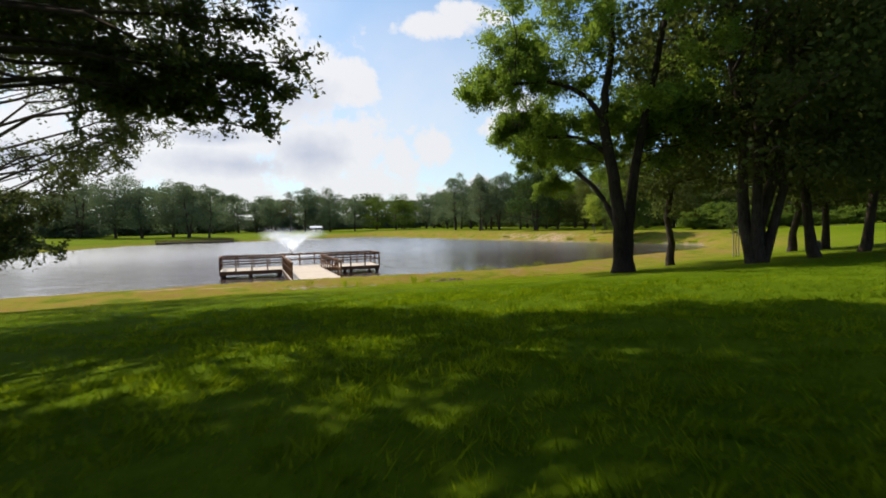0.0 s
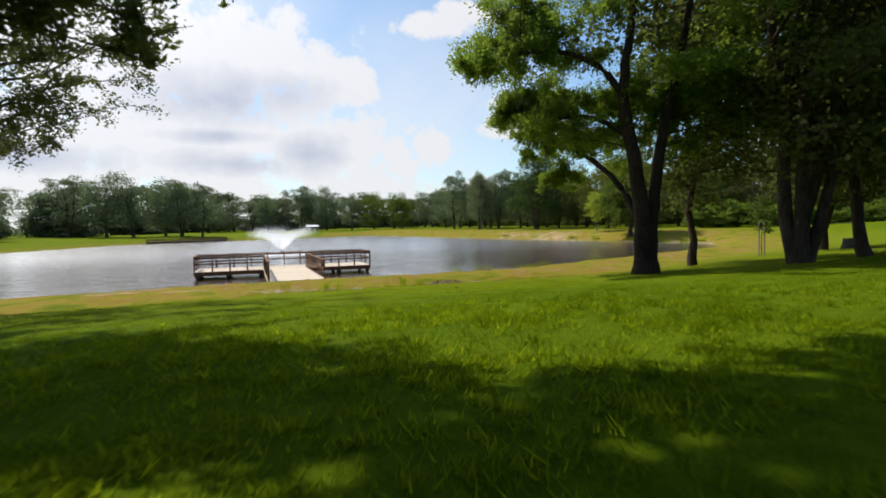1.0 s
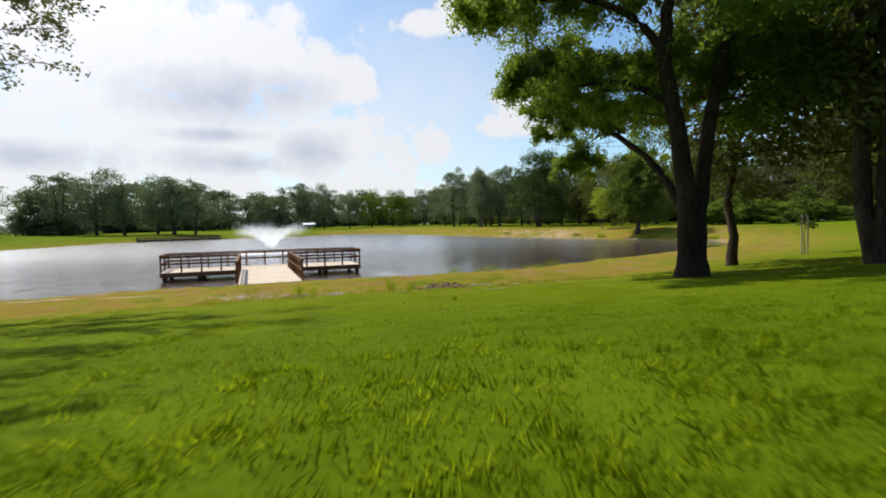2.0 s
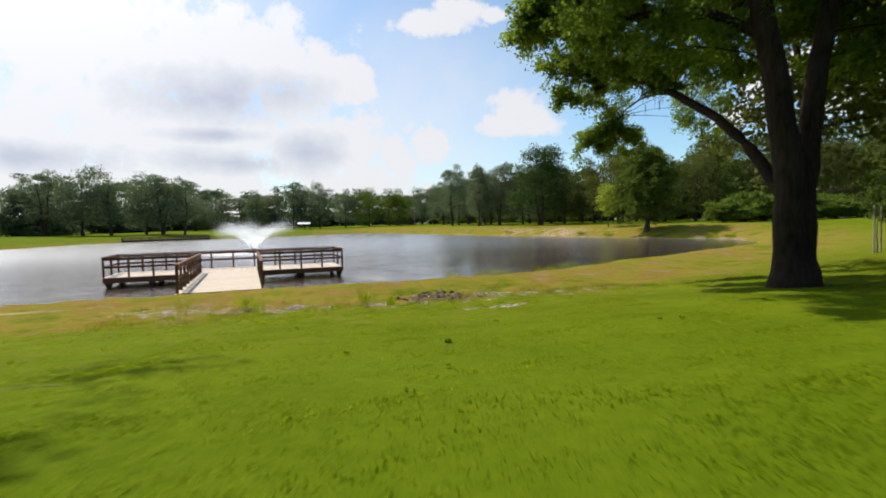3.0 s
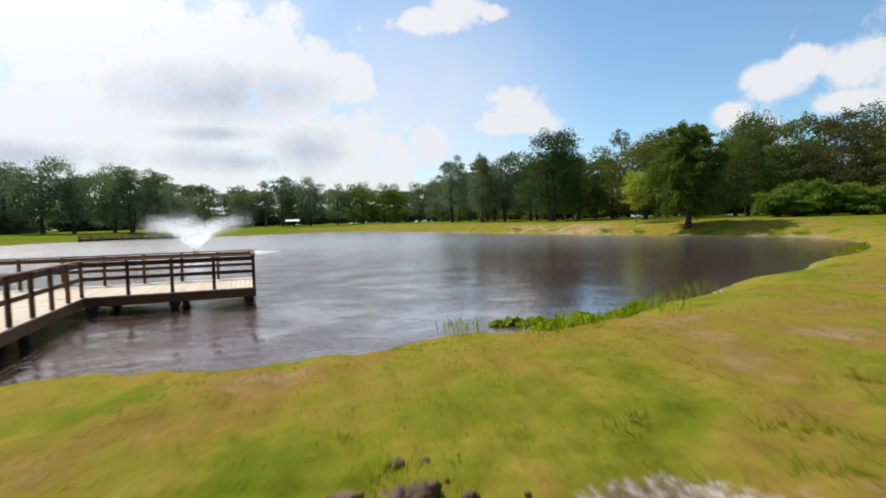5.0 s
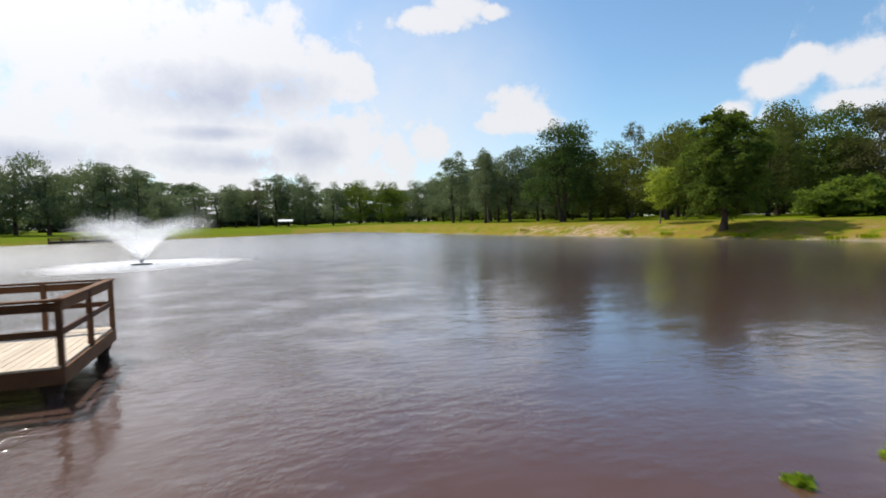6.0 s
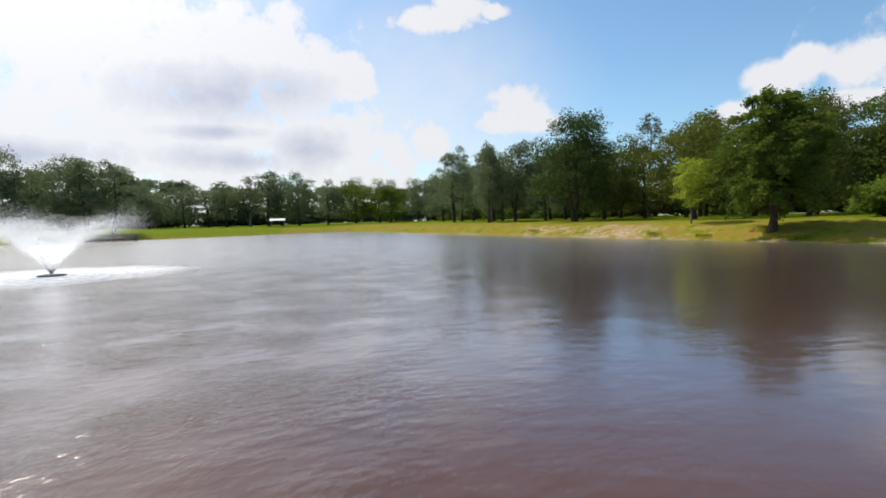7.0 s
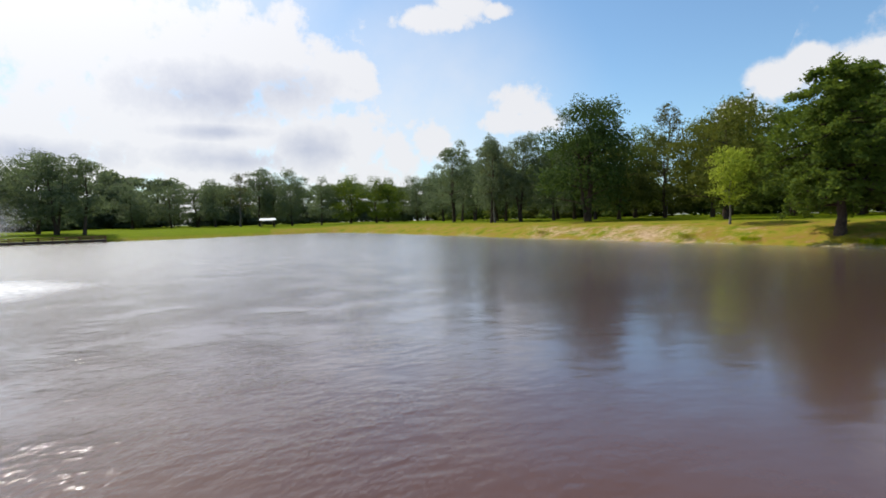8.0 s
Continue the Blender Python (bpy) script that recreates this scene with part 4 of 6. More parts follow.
WOODS_HAZED = [with_leaves(k, M_LEAF_GREY_HAZE) for k in WOODS]
YELLOW = with_leaves(FAR[2], M_LEAF_YELLOW)
# (x, y, kind, height, half width of the crown)
LEFT = [(-62.6, 190, 0, 14.5, 6.5), (-51, 175, 5, 18, 6.5), (-40.4, 169, 2, 18.4, 7.5), (-33, 166, 0, 16.6, 6.4), (-25.5, 170, 4, 16.9, 6.6), (-20.5, 164, 1, 16.4, 5.4), (-14.8, 160, 3, 15.2, 4.6),
        (-17, 216, 2, 13.4, 7.5), (-22, 236, 0, 15, 7), (-8, 226, 4, 13.8, 7), (-1, 232, 1, 13, 6), (5.2, 222, 0, 15.2, 5.6), (18.5, 221, 1, 18.8, 5.4), (23, 224, 4, 17.0, 6.2), (28.6, 218, 2, 18.6, 5.6), (36.2, 203, 0, 14.6, 5.0),
        (69.7, 211, 2, 15.4, 6.5), (62, 224, 0, 15.6, 6), (76, 219, 1, 16, 6), (-58, 140, 2, 14, 7), (-66, 128, 0, 14, 7), (-74, 118, 4, 13, 8)]
MIDDLE = [(56.7, 125.8, 3, 15.6, 3.0), (62.4, 125.2, 1, 15.8, 4.2), (67.5, 122, 0, 15.0, 4.6), (60, 132, 1, 14.6, 4.0), (72, 116, 2, 14.5, 5.4), (70.5, 108, 4, 13.0, 5.0), (66, 138, 0, 15.0, 5.4), (76, 104, 4, 13.4, 5.5),
          (78, 97, 2, 13.6, 5.4), (86, 102, 0, 17.6, 6.0), (92, 106, 4, 18.5, 6.4), (84, 120, 0, 16.6, 6), (70, 150, 2, 15.5, 6), (66, 162, 0, 16, 6), (74, 172, 1, 16, 6), (70, 186, 4, 16, 6.6), (80, 140, 4, 16, 7), (76, 128, 2, 16, 6)]
RIGHT = [(79, 86, 1, 13.6, 5.0), (87.9, 83.2, 2, 17.2, 5.6), (94, 88, 0, 18.4, 6.0), (101, 92, 4, 19.5, 6.6), (97, 80, 3, 17.0, 5.0), (80, 79, 4, 12.5, 5.4), (88, 75, 0, 14.0, 5.2), (104, 68, 2, 17, 6.2), (108, 60, 4, 16.5, 6.4), (99, 62, 0, 15, 5.6), (104, 52, 0, 16, 6), (114, 46, 1, 16, 6), (100, 42, 0, 15, 6), (110, 78, 0, 19, 6.4)]
WIDTH = (6.4, 5.4, 7.0, 4.6, 7.6, 4.8)
rt = random.Random(3)
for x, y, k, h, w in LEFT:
    plant_tree((FAR_HAZED + [AIRY])[k], x, y, rt.uniform(0, 360), "leafy shade tree on the far grassy bank, grey-green with haze", "trees round the pond", w / WIDTH[k], h / 18)
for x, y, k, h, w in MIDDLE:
    # beyond y 121 the copies with haze in their leaves
    plant_tree(FAR_HAZED[k] if y > 121 else FAR[k], x, y, rt.uniform(0, 360), "tall green tree behind the sandy bank", "trees round the pond", w / WIDTH[k], h / 18)
for x, y, k, h, w in RIGHT:
    plant_tree(FAR[k], x, y, rt.uniform(0, 360), "dense dark green woodland tree beyond the lawn", "woodland trees", w / WIDTH[k], h / 18)
plant_tree(DENSE, 62, 104.4, 20, "big round-headed dark green tree behind the sandy bank", "", 1.0, 17.3 / 18)
plant_tree(YELLOW, 68.5, 86.4, 130, "broad yellow-green tree behind the young tree", "", 6.3 / 7.0, 14.3 / 18)
plant_tree(AIRY, 59.1, 150, 70, "tall airy tree with a loose crown on the far bank", "trees round the pond", 0.95, 1.0)
plant_tree(LACY, 86.6, 115.3, 300, "tall thinly leaved tree above the woods", "trees round the pond", 0.9, 21.0 / 18)
plant_tree(LACY, 12.5, 222, 40, "sparse bare-branched tree on the far bank", "trees round the pond", 1.0, 1.0)
plant_tree(LACY, 58.6, 128, 200, "slender thinly leaved grey tree on the far bank", "trees round the pond", 0.6, 0.88)
for x, y, h, w in ((45.3, 203, 14.8, 7.0), (52.5, 199, 14.2, 6.6), (58, 206, 13.6, 6.0)):
    plant_tree(BRIGHT, x, y, rt.uniform(0, 360), "bright green rounded tree on the far bank", "bright trees on the far bank", w / 6.8, h / 18)
for x, y, h in ((90.1, 70, 15.8), (95, 72, 16.2), (92, 63, 13.5)):
    plant_tree(OLIVE, x, y, rt.uniform(0, 360), "olive-brown tree at the edge of the woods", "woodland trees", 0.95, h / 18)
# woods farther off, that close the view all round
BELT = [(-120, 40), (-100, 110), (-75, 160), (-45, 215), (-25, 250), (20, 262), (60, 272), (95, 262), (104, 215), (100, 165), (104, 130), (118, 100), (128, 70), (128, 30), (115, -5), (70, -50), (0, -62), (-70, -45), (-115, 0), (-120, 40)]
for (ax, ay), (bx, by) in zip(BELT, BELT[1:]):
    n = max(2, round(math.hypot(bx - ax, by - ay) / 6.8))
    for k in range(n):
        f = (k + rt.uniform(0.1, 0.9)) / n
        h = rt.uniform(14.5, 19) if ay > 180 else rt.uniform(11, 15.5)
        # the northern belt takes the haze-coloured copies too
        kinds = WOODS_HAZED if ay > 100 and ax < 90 else WOODS
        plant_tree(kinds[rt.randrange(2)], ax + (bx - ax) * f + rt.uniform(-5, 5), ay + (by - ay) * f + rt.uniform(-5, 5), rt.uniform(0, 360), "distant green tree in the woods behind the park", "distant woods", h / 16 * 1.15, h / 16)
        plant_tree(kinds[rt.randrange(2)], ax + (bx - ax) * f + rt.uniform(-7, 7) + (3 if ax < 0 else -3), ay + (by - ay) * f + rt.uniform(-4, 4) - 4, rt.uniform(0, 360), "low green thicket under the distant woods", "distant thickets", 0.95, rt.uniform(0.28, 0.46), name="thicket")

# the young light-green tree and the cypress on the sandy bank
YOUNG = tree_kind(21, 7.4, 0.10, ONE, 0.28, 2.0, 14, 6, 5, 0.24, 0.22, M_LEAF_LIGHT, M_BARK_GREY, 0.75, sides=6, fill=(1.9, 7.4, 2.3, 26, 0.75, 2600))
plant_tree(YOUNG, 59.4, 78.2, 30, "young light-green tree with a slim trunk", name="young_tree")
CYP = tree_kind(22, 12.6, 0.36, [(0.2, 0.1, 1, 1)], 0.15, 4.8, 60, 11, 12, 0.20, 0.26, M_CYPRESS, M_BARK, 0.12, 0.26, sides=8, flat=0.25, ldroop=0.12, top=0.98, fill=[(2.0, 8.0, 4.3, 46, 0.65, 4200), (6.0, 12.6, 2.6, 36, 0.6, 2800)])
plant_tree(CYP, 57.8, 67.2, 10, "broad bald cypress with layered drooping foliage", name="cypress_tree")

# near trees on the lawn
NEAR2 = tree_kind(32, 14, 0.20, [(0.5, 0.2, 1.0, 1.0)], 0.22, 3.8, 16, 7, 8, 0.32, 0.22, M_LEAF_DARK, M_BARK, 0.5, 0.2, 10, fill=(3.0, 14, 3.9, 40, 1.3, 9500))
NEAR3 = tree_kind(33, 19, 0.27, [(-1.6, 0.3, 1.0, 1.0), (-0.4, -0.8, 0.95, 0.9), (0.9, 0.6, 1.0, 1.05), (2.0, -0.3, 0.9, 0.8)], 0.22, 6.4, 8, 7, 10, 0.4, 0.25, M_LEAF_DARK, M_BARK, 0.45, 0.22, 10, fill=(3.6, 19, 7.4, 70, 1.9, 23000))
NEAR4 = tree_kind(34, 16, 0.22, [(1.6, 0.4, 1.0, 1.0)], 0.22, 5.2, 14, 7, 8, 0.4, 0.26, M_LEAF_DARK, M_BARK, 0.45, 0.2, 10, fill=(2.8, 16, 5.8, 55, 1.7, 14000))
plant_tree(NEAR2, 18.75, 16.75, 60, "slim dark-trunked tree on the lawn near the shore", "lawn trees")
plant_tree(NEAR3, 17.6, 10.6, -20, "broad multi-stemmed tree with dark bark", "lawn trees")
plant_tree(NEAR4, 21.0, 10.2, 120, "slim dark-trunked tree in deep shade", "lawn trees")
plant_tree(NEAR4, 25.5, 11.2, 250, "slim dark-trunked tree in deep shade", "lawn trees")
plant_tree(NEAR4, 31.5, 16.8, 20, "leaning dark-trunked tree in deep shade", "lawn trees")
plant_tree(NEAR2, 30.0, 18.0, 300, "slim dark-trunked tree on the lawn near the shore", "lawn trees", 1.2, 1.0)
plant_tree(NEAR3, 31.0, 8.0, 60, "broad multi-stemmed tree with dark bark", "lawn trees", 1.0, 0.95)
plant_tree(NEAR4, 40.0, 14.0, 160, "leaning dark-trunked tree in deep shade", "lawn trees", 1.2, 1.1)


# trees whose boughs are laid out one by one
def boughed_tree(seed, x, y, stems, trunk_r, boughs, label, name="tree", leaf_mat=None, bark_mat=None, twigs=13, pull=0.5, moss=0.0, thick=0.010, inner=0.35, limbs=()):
    """stems: (top x, top y, top z, thickness) from the base; boughs: (x, y, z, radius, leaves, leaf length) in the world.
    Each bough leaves the nearest stem, arches out and ends in leafy sprays."""
    rg = np.random.default_rng(seed)
    base = Vector((x, y, gz(x, y)))
    ob = thing(name, Matrix.Translation(base), label, "tree")
    V, F = [], []
    lines = []
    for limb, r0, r1 in limbs:
        # a smooth limb through the given places (right, ahead, up from the base)
        ctl = [Vector((0.9377 * a + 0.3475 * d, -0.3475 * a + 0.9377 * d, z)) for a, d, z in limb]
        pts, rad = [], []
        for i in range(len(ctl) - 1):
            p0, p1, p2, p3 = ctl[max(0, i - 1)], ctl[i], ctl[i + 1], ctl[min(len(ctl) - 1, i + 2)]
            for q in range(4):
                w = q / 4
                pts.append(0.5 * ((2 * p1) + (p2 - p0) * w + (2 * p0 - 5 * p1 + 4 * p2 - p3) * w * w + (3 * p1 - p0 - 3 * p2 + p3) * w ** 3) + Vector((rg.normal(), rg.normal(), 0)) * 0.018 * min(1, i))
                s = (i + w) / (len(ctl) - 1)
                rad.append((r0 * (1 - s) ** 0.8 + r1) * (1 + 0.35 * max(0.0, 1 - pts[-1].z / 0.7)))
        tube(V, F, pts, rad, 14)
        lines.append((pts, rad))
    for sx, sy, sz, th in stems:
        ts = (0, 0.02, 0.06, 0.14, 0.28, 0.45, 0.64, 0.82, 1.0)
        pts, rad = [], []
        for i, s in enumerate(ts):
            w = 0.05 * trunk_r / 0.3 * min(1, s * 6)
            pts.append(Vector((sx * (0.12 + 0.88 * s ** 0.85) * (0.8 if i == 0 else 1) + rg.normal() * w, sy * (0.12 + 0.88 * s ** 0.85) + rg.normal() * w, sz * s - (0.4 if i == 0 else 0))))
            rad.append(trunk_r * th * ((1 - s) ** 0.7 * 0.93 + 0.07) * (1.5 if i == 0 else 1.22 if i == 1 else 1.05 if i == 2 else 1))
        tube(V, F, pts, rad, 14)
        lines.append((pts, rad))
    all_leaves, strands = [], []
    for bx, by, bz, rad, n, leaf in boughs:
        end = Vector((bx, by, bz)) - base
        # from the nearest wood that lies somewhat lower
        cost, start, r_at = min((((end - p).length + 2.0 * max(0.0, p.z - end.z + pull * (end - p).xy.length) + (9 if p.z < 1.6 else 0), p, r) for pts, rads in lines for p, r in zip(pts, rads)), key=lambda c: c[0])
        span = (end - start).length
        mid = start.lerp(end, 0.5) + Vector((rg.normal() * 0.06 * span, rg.normal() * 0.06 * span, span * 0.10))
        line = [start.lerp(mid, q / 5).lerp(mid.lerp(end, q / 5), q / 5) + Vector((rg.normal(), rg.normal(), rg.normal())) * 0.02 * span * (0 < q < 5) for q in range(6)]
        r0 = min(r_at * 0.6, 0.010 + span * thick)
        tube(V, F, line, [r0, r0 * 0.82, r0 * 0.66, r0 * 0.48, r0 * 0.3, r0 * 0.1], 7)
        if rg.uniform() < moss and 3.5 < end.z < 11:
            k_ = 46
            u = rg.uniform(0.4, 1.0, k_)[:, None]
            p = np.array(line[2])[None] * (1 - u) + np.array(line[5])[None] * u + rg.normal(size=(k_, 3)) * 0.22
            hang = rg.uniform(0.12, 0.4, k_)
            p[:, 2] -= hang / 2
            q4 = np.empty((k_, 4, 3))
            tw = rg.uniform(0, math.pi, k_)
            ww = rg.uniform(0.008, 0.02, k_)
            for ci, (sa, sz_) in enumerate(((0, -0.5), (1, 0.2), (0, 0.5), (-1, 0.2))):
                q4[:, ci] = p + np.stack([np.cos(tw) * ww * sa, np.sin(tw) * ww * sa, hang * sz_], -1)
            strands.append(q4.reshape(-1, 3))
        m = n // twigs
        for q in range(twigs):
            u = rg.uniform(inner, 1.0) * 4.99
            i = int(u)
            s0 = line[i].lerp(line[i + 1], u - i)
            d = Vector((rg.normal(), rg.normal(), rg.normal() * 0.6 - 0.1)).normalized()
            s1 = s0 + d * rad * rg.uniform(0.5, 1.25)
            tube(V, F, [s0, s0.lerp(s1, 0.5) + Vector((0, 0, 0.06 * rad)), s1], [max(0.008, r0 * 0.22), max(0.006, r0 * 0.15), 0.004], 3)
            w = rg.uniform(0.15, 1.05, m)[:, None]
            p = np.array(s0)[None] * (1 - w) + np.array(s1)[None] * w + rg.normal(size=(m, 3)) * rad * 0.13
            all_leaves.append(leaf_quads(rg, p, leaf, leaf * 0.5, 0.7, 0.2))
    child("trunk", mesh_from("trunk", V, F, bark_mat or M_BARK, True), ob)
    child("crown", polys_mesh("crown", np.concatenate(all_leaves), 4, leaf_mat or M_LEAF_DARK), ob)
    if strands:
        child("moss", polys_mesh("moss", np.concatenate(strands), 4, M_MOSS), ob, "hanging grey-green moss")["kind"] = "stuff"
    return ob


# the large forked tree beside the way
rn = random.Random(31)
fork_boughs = []
fx_, fy_ = 11.75, 12.155
fz_ = gz(fx_, fy_)
def off_tree(depth, right, z):
    """A place that far along and to the right of a spot on the lawn before the tree."""
    return (1.40 + 0.3475 * depth + 0.9377 * right, 4.95 + 0.9377 * depth - 0.3475 * right, z)


for lev, (h, R, cnt) in enumerate(((6.8, 3.6, 4), (8.2, 5.0, 7), (9.6, 6.2, 10), (11.4, 6.4, 11), (13.2, 5.8, 10), (15.0, 4.6, 8), (16.6, 2.8, 6))):
    for k in range(cnt):
        a = k * 2 * math.pi / cnt + lev * 0.7 + rn.uniform(-0.25, 0.25)
        if h < 10.5 and math.cos(a - math.radians(-35)) < (0.15 if h < 9 else -0.1):
            continue
        rr = R * rn.uniform(0.5, 1.0)
        fork_boughs.append((fx_ + rr * math.cos(a), fy_ + rr * math.sin(a), fz_ + h + rn.uniform(-0.8, 0.8), 1.1, 1250, 0.16))
# sprays of the long limb that leans over the bank
for dep, rig, z, rad in ((12.6, 0.7, 9.8, 0.9), (12.8, 1.6, 10.6, 1.0), (12.2, 2.5, 11.0, 1.1), (13.2, 3.0, 9.9, 1.0), (12.4, 1.6, 12.4, 1.1), (12.6, 3.4, 12.2, 1.1), (13.6, 2.5, 7.9, 0.7), (13.8, 3.2, 8.7, 0.9), (14.2, 3.7, 8.0, 0.8), (13.5, 4.3, 9.2, 1.0),
                         (14.5, 4.7, 8.3, 0.9), (17.5, 4.6, 5.4, 0.6), (17.4, 5.2, 5.4, 0.65), (17.3, 5.6, 6.4, 0.9), (17.0, 4.7, 7.0, 0.8), (17.6, 6.3, 4.95, 0.5), (17.4, 6.0, 5.5, 0.65), (17.5, 6.8, 5.3, 0.55), (17.3, 5.5, 5.1, 0.5), (16.5, 5.9, 7.4, 0.9), (15.5, 5.3, 9.0, 1.0), (15.3, 6.6, 8.4, 1.0),
                         (17.5, 9.4, 5.8, 0.7), (17.2, 10.1, 6.6, 0.9), (17.8, 10.0, 7.6, 1.0), (16.2, 8.0, 9.2, 1.1), (14.4, 3.0, 11.2, 1.1), (15.8, 5.0, 11.0, 1.2), (13.6, 5.0, 11.8, 1.2)):
    fork_boughs.append((*off_tree(dep, rig, z), rad * (0.9 if z < 7.7 else 1.0), 1900 if z < 7.7 else 1300, 0.085 if z < 7.7 else 0.13))
# leaves that clothe the upper limbs and the ends of the long ones
for a, d, z, rad in ((-6.7, -1.0, 7.3, 0.7), (-6.0, -0.8, 7.6, 0.8), (-5.2, -0.3, 8.0, 0.8), (-5.6, 0.6, 7.4, 0.6), (-4.4, 0.2, 8.6, 0.9), (-3.6, 0.9, 8.0, 0.8), (-2.8, 0.2, 9.0, 0.9), (-5.0, 3.5, 6.4, 0.8), (-4.4, 3.0, 7.0, 0.9), (-3.8, 2.6, 6.3, 0.7), (-3.2, 3.4, 7.2, 0.9),
                     (-2.6, 1.6, 7.0, 0.8), (-2.2, 2.6, 6.4, 0.8), (-3.6, 4.9, 4.9, 0.55), (-3.2, 4.4, 6.0, 0.7), (-2.6, 4.6, 5.2, 0.5), (-2.0, 3.8, 5.6, 0.6), (-1.5, 2.9, 4.9, 0.45), (-1.5, 4.6, 6.4, 0.7), (-3.9, 1.2, 9.6, 1.0), (-2.4, 2.4, 8.4, 1.0), (-1.4, 1.2, 8.4, 0.9), (-1.8, -0.6, 9.6, 0.9),
                     (-4.8, 1.4, 10.4, 1.0), (-3.2, 2.8, 9.4, 1.0), (-5.8, 1.6, 9.0, 0.9), (-1.2, -1.4, 10.6, 1.0), (0.2, 1.6, 7.6, 0.8), (0.8, 2.8, 8.2, 1.0), (0.4, 4.6, 6.8, 0.7), (1.2, 4.2, 7.6, 0.9), (1.6, 1.6, 6.4, 1.0), (2.4, 2.6, 6.0, 1.0), (3.2, 1.4, 6.6, 1.1), (3.0, 3.2, 7.2, 1.1), (4.4, 2.4, 6.2, 1.0), (2.0, 0.6, 7.8, 1.0), (4.0, 0.4, 7.4, 1.1), (1.8, 3.4, 5.4, 0.8), (3.8, 3.6, 5.2, 0.9), (2.6, 1.6, 5.0, 0.8), (0.6, 1.0, 6.2, 0.8), (5.2, 1.4, 5.6, 1.0)):
    fork_boughs.append((fx_ + 0.9377 * a + 0.3475 * d, fy_ - 0.3475 * a + 0.9377 * d, fz_ + z, rad, 1300, 0.13))
# the close inner foliage between the limbs
for i in range(10):
    for d in (0.6, 2.0, 3.4, 4.8):
        a = -4.3 + i * 0.62 + rn.uniform(-0.3, 0.3)
        rise = 4.55 + 0.2 * d + 0.16 * max(0.0, -2.0 - a)
        for z in (rise + rn.uniform(0.0, 0.8), rise + 1.5 + rn.uniform(0, 1.0)):
            if rn.random() < 0.68 and not (a > -1.2 and z < 5.4):
                fork_boughs.append((fx_ + 0.9377 * a + 0.3475 * d, fy_ - 0.3475 * a + 0.9377 * d, fz_ + z, 0.62, 950, 0.10))
FORK = [([(-0.17, 0, -0.4), (-0.17, 0, 0.3), (-0.24, 0, 2.4), (-0.5, 0.1, 4.5), (-0.78, 0.2, 6.3), (-0.72, 0.2, 7.6), (-0.4, 0.3, 9.6), (-0.3, 0.4, 12), (0, 0.3, 15.5)], 0.30, 0.03),
        ([(0.13, 0.10, -0.4), (0.13, 0.10, 0.3), (0.17, 0.14, 1.2), (0.30, 0.24, 2.4), (0.6, 0.3, 4.6), (1.0, 0.3, 6.6), (1.5, 0.2, 9), (1.9, 0, 12), (2.3, -0.2, 15)], 0.28, 0.03),
        ([(-0.2, 0.05, 1.7), (-0.45, 0.9, 2.9), (-0.9, 2.0, 4.0), (-1.8, 3.3, 5.0), (-2.7, 4.3, 5.5), (-3.6, 4.9, 5.6)], 0.13, 0.015),
        ([(-0.78, 0.2, 6.5), (-1.6, 0.4, 7.6), (-3.0, 0.5, 8.2), (-5.0, -0.2, 7.9), (-6.6, -0.9, 7.3)], 0.12, 0.015),
        ([(-0.6, 0.1, 5.0), (-1.7, 1.0, 5.9), (-3.3, 2.2, 6.1), (-4.9, 3.4, 6.3)], 0.10, 0.015),
        ([(-0.6, 0.2, 5.4), (-0.1, 2.0, 6.4), (0.4, 4.4, 6.6)], 0.08, 0.015),
        ([(-0.9, 2.0, 4.0), (-1.1, 3.4, 4.7), (-1.3, 4.8, 4.9), (-1.5, 6.2, 4.6)], 0.045, 0.01),
        ([(1.0, 0.3, 6.2), (2.8, 0.9, 7.6), (4.8, 1.6, 8.2)], 0.10, 0.015)]
boughed_tree(31, fx_, fy_, [], 0.28, fork_boughs, "large forked green tree with a thick dark twin trunk", leaf_mat=M_LEAF_FORK, bark_mat=M_BARK_DARK, moss=0.16, pull=0.1, inner=0.45, thick=0.005, limbs=FORK)


def ahead(depth, right, z):
    """A place that far along and to the right of the first heading."""
    return (-3.15 + 0.3475 * depth + 0.9377 * right, -5.77 + 0.9377 * depth - 0.3475 * right, z)


ro = random.Random(12)
# low sprays to the left of the start
low_boughs = []
for dep, rig, z, rad in ((8.4, -2.1, 5.8, 0.45), (8.5, -2.3, 6.3, 0.6), (8.7, -2.8, 5.6, 0.55), (8.8, -3.1, 6.2, 0.7), (8.6, -2.6, 6.9, 0.7), (8.9, -3.6, 5.9, 0.6), (9.0, -3.4, 6.8, 0.8), (8.7, -2.5, 7.7, 0.8), (9.0, -4.2, 6.3, 0.7), (8.6, -4.9, 6.6, 0.7), (9.2, -4.2, 7.3, 0.9), (8.8, -5.6, 6.9, 0.8),
                         (9.4, -5.0, 7.6, 0.9), (9.0, -6.4, 7.2, 0.8), (9.4, -6.6, 8.0, 0.9), (9.2, -7.4, 7.4, 0.8), (8.8, -3.4, 7.9, 0.9), (9.6, -7.9, 8.2, 0.9), (8.4, -7.0, 6.8, 0.6), (8.2, -6.0, 6.5, 0.6), (9.8, -5.8, 8.8, 0.9), (9.2, -2.9, 5.25, 0.35), (8.3, -3.9, 5.6, 0.45)):
    low_boughs.append((*ahead(dep, rig, z), rad, 900, 0.115))
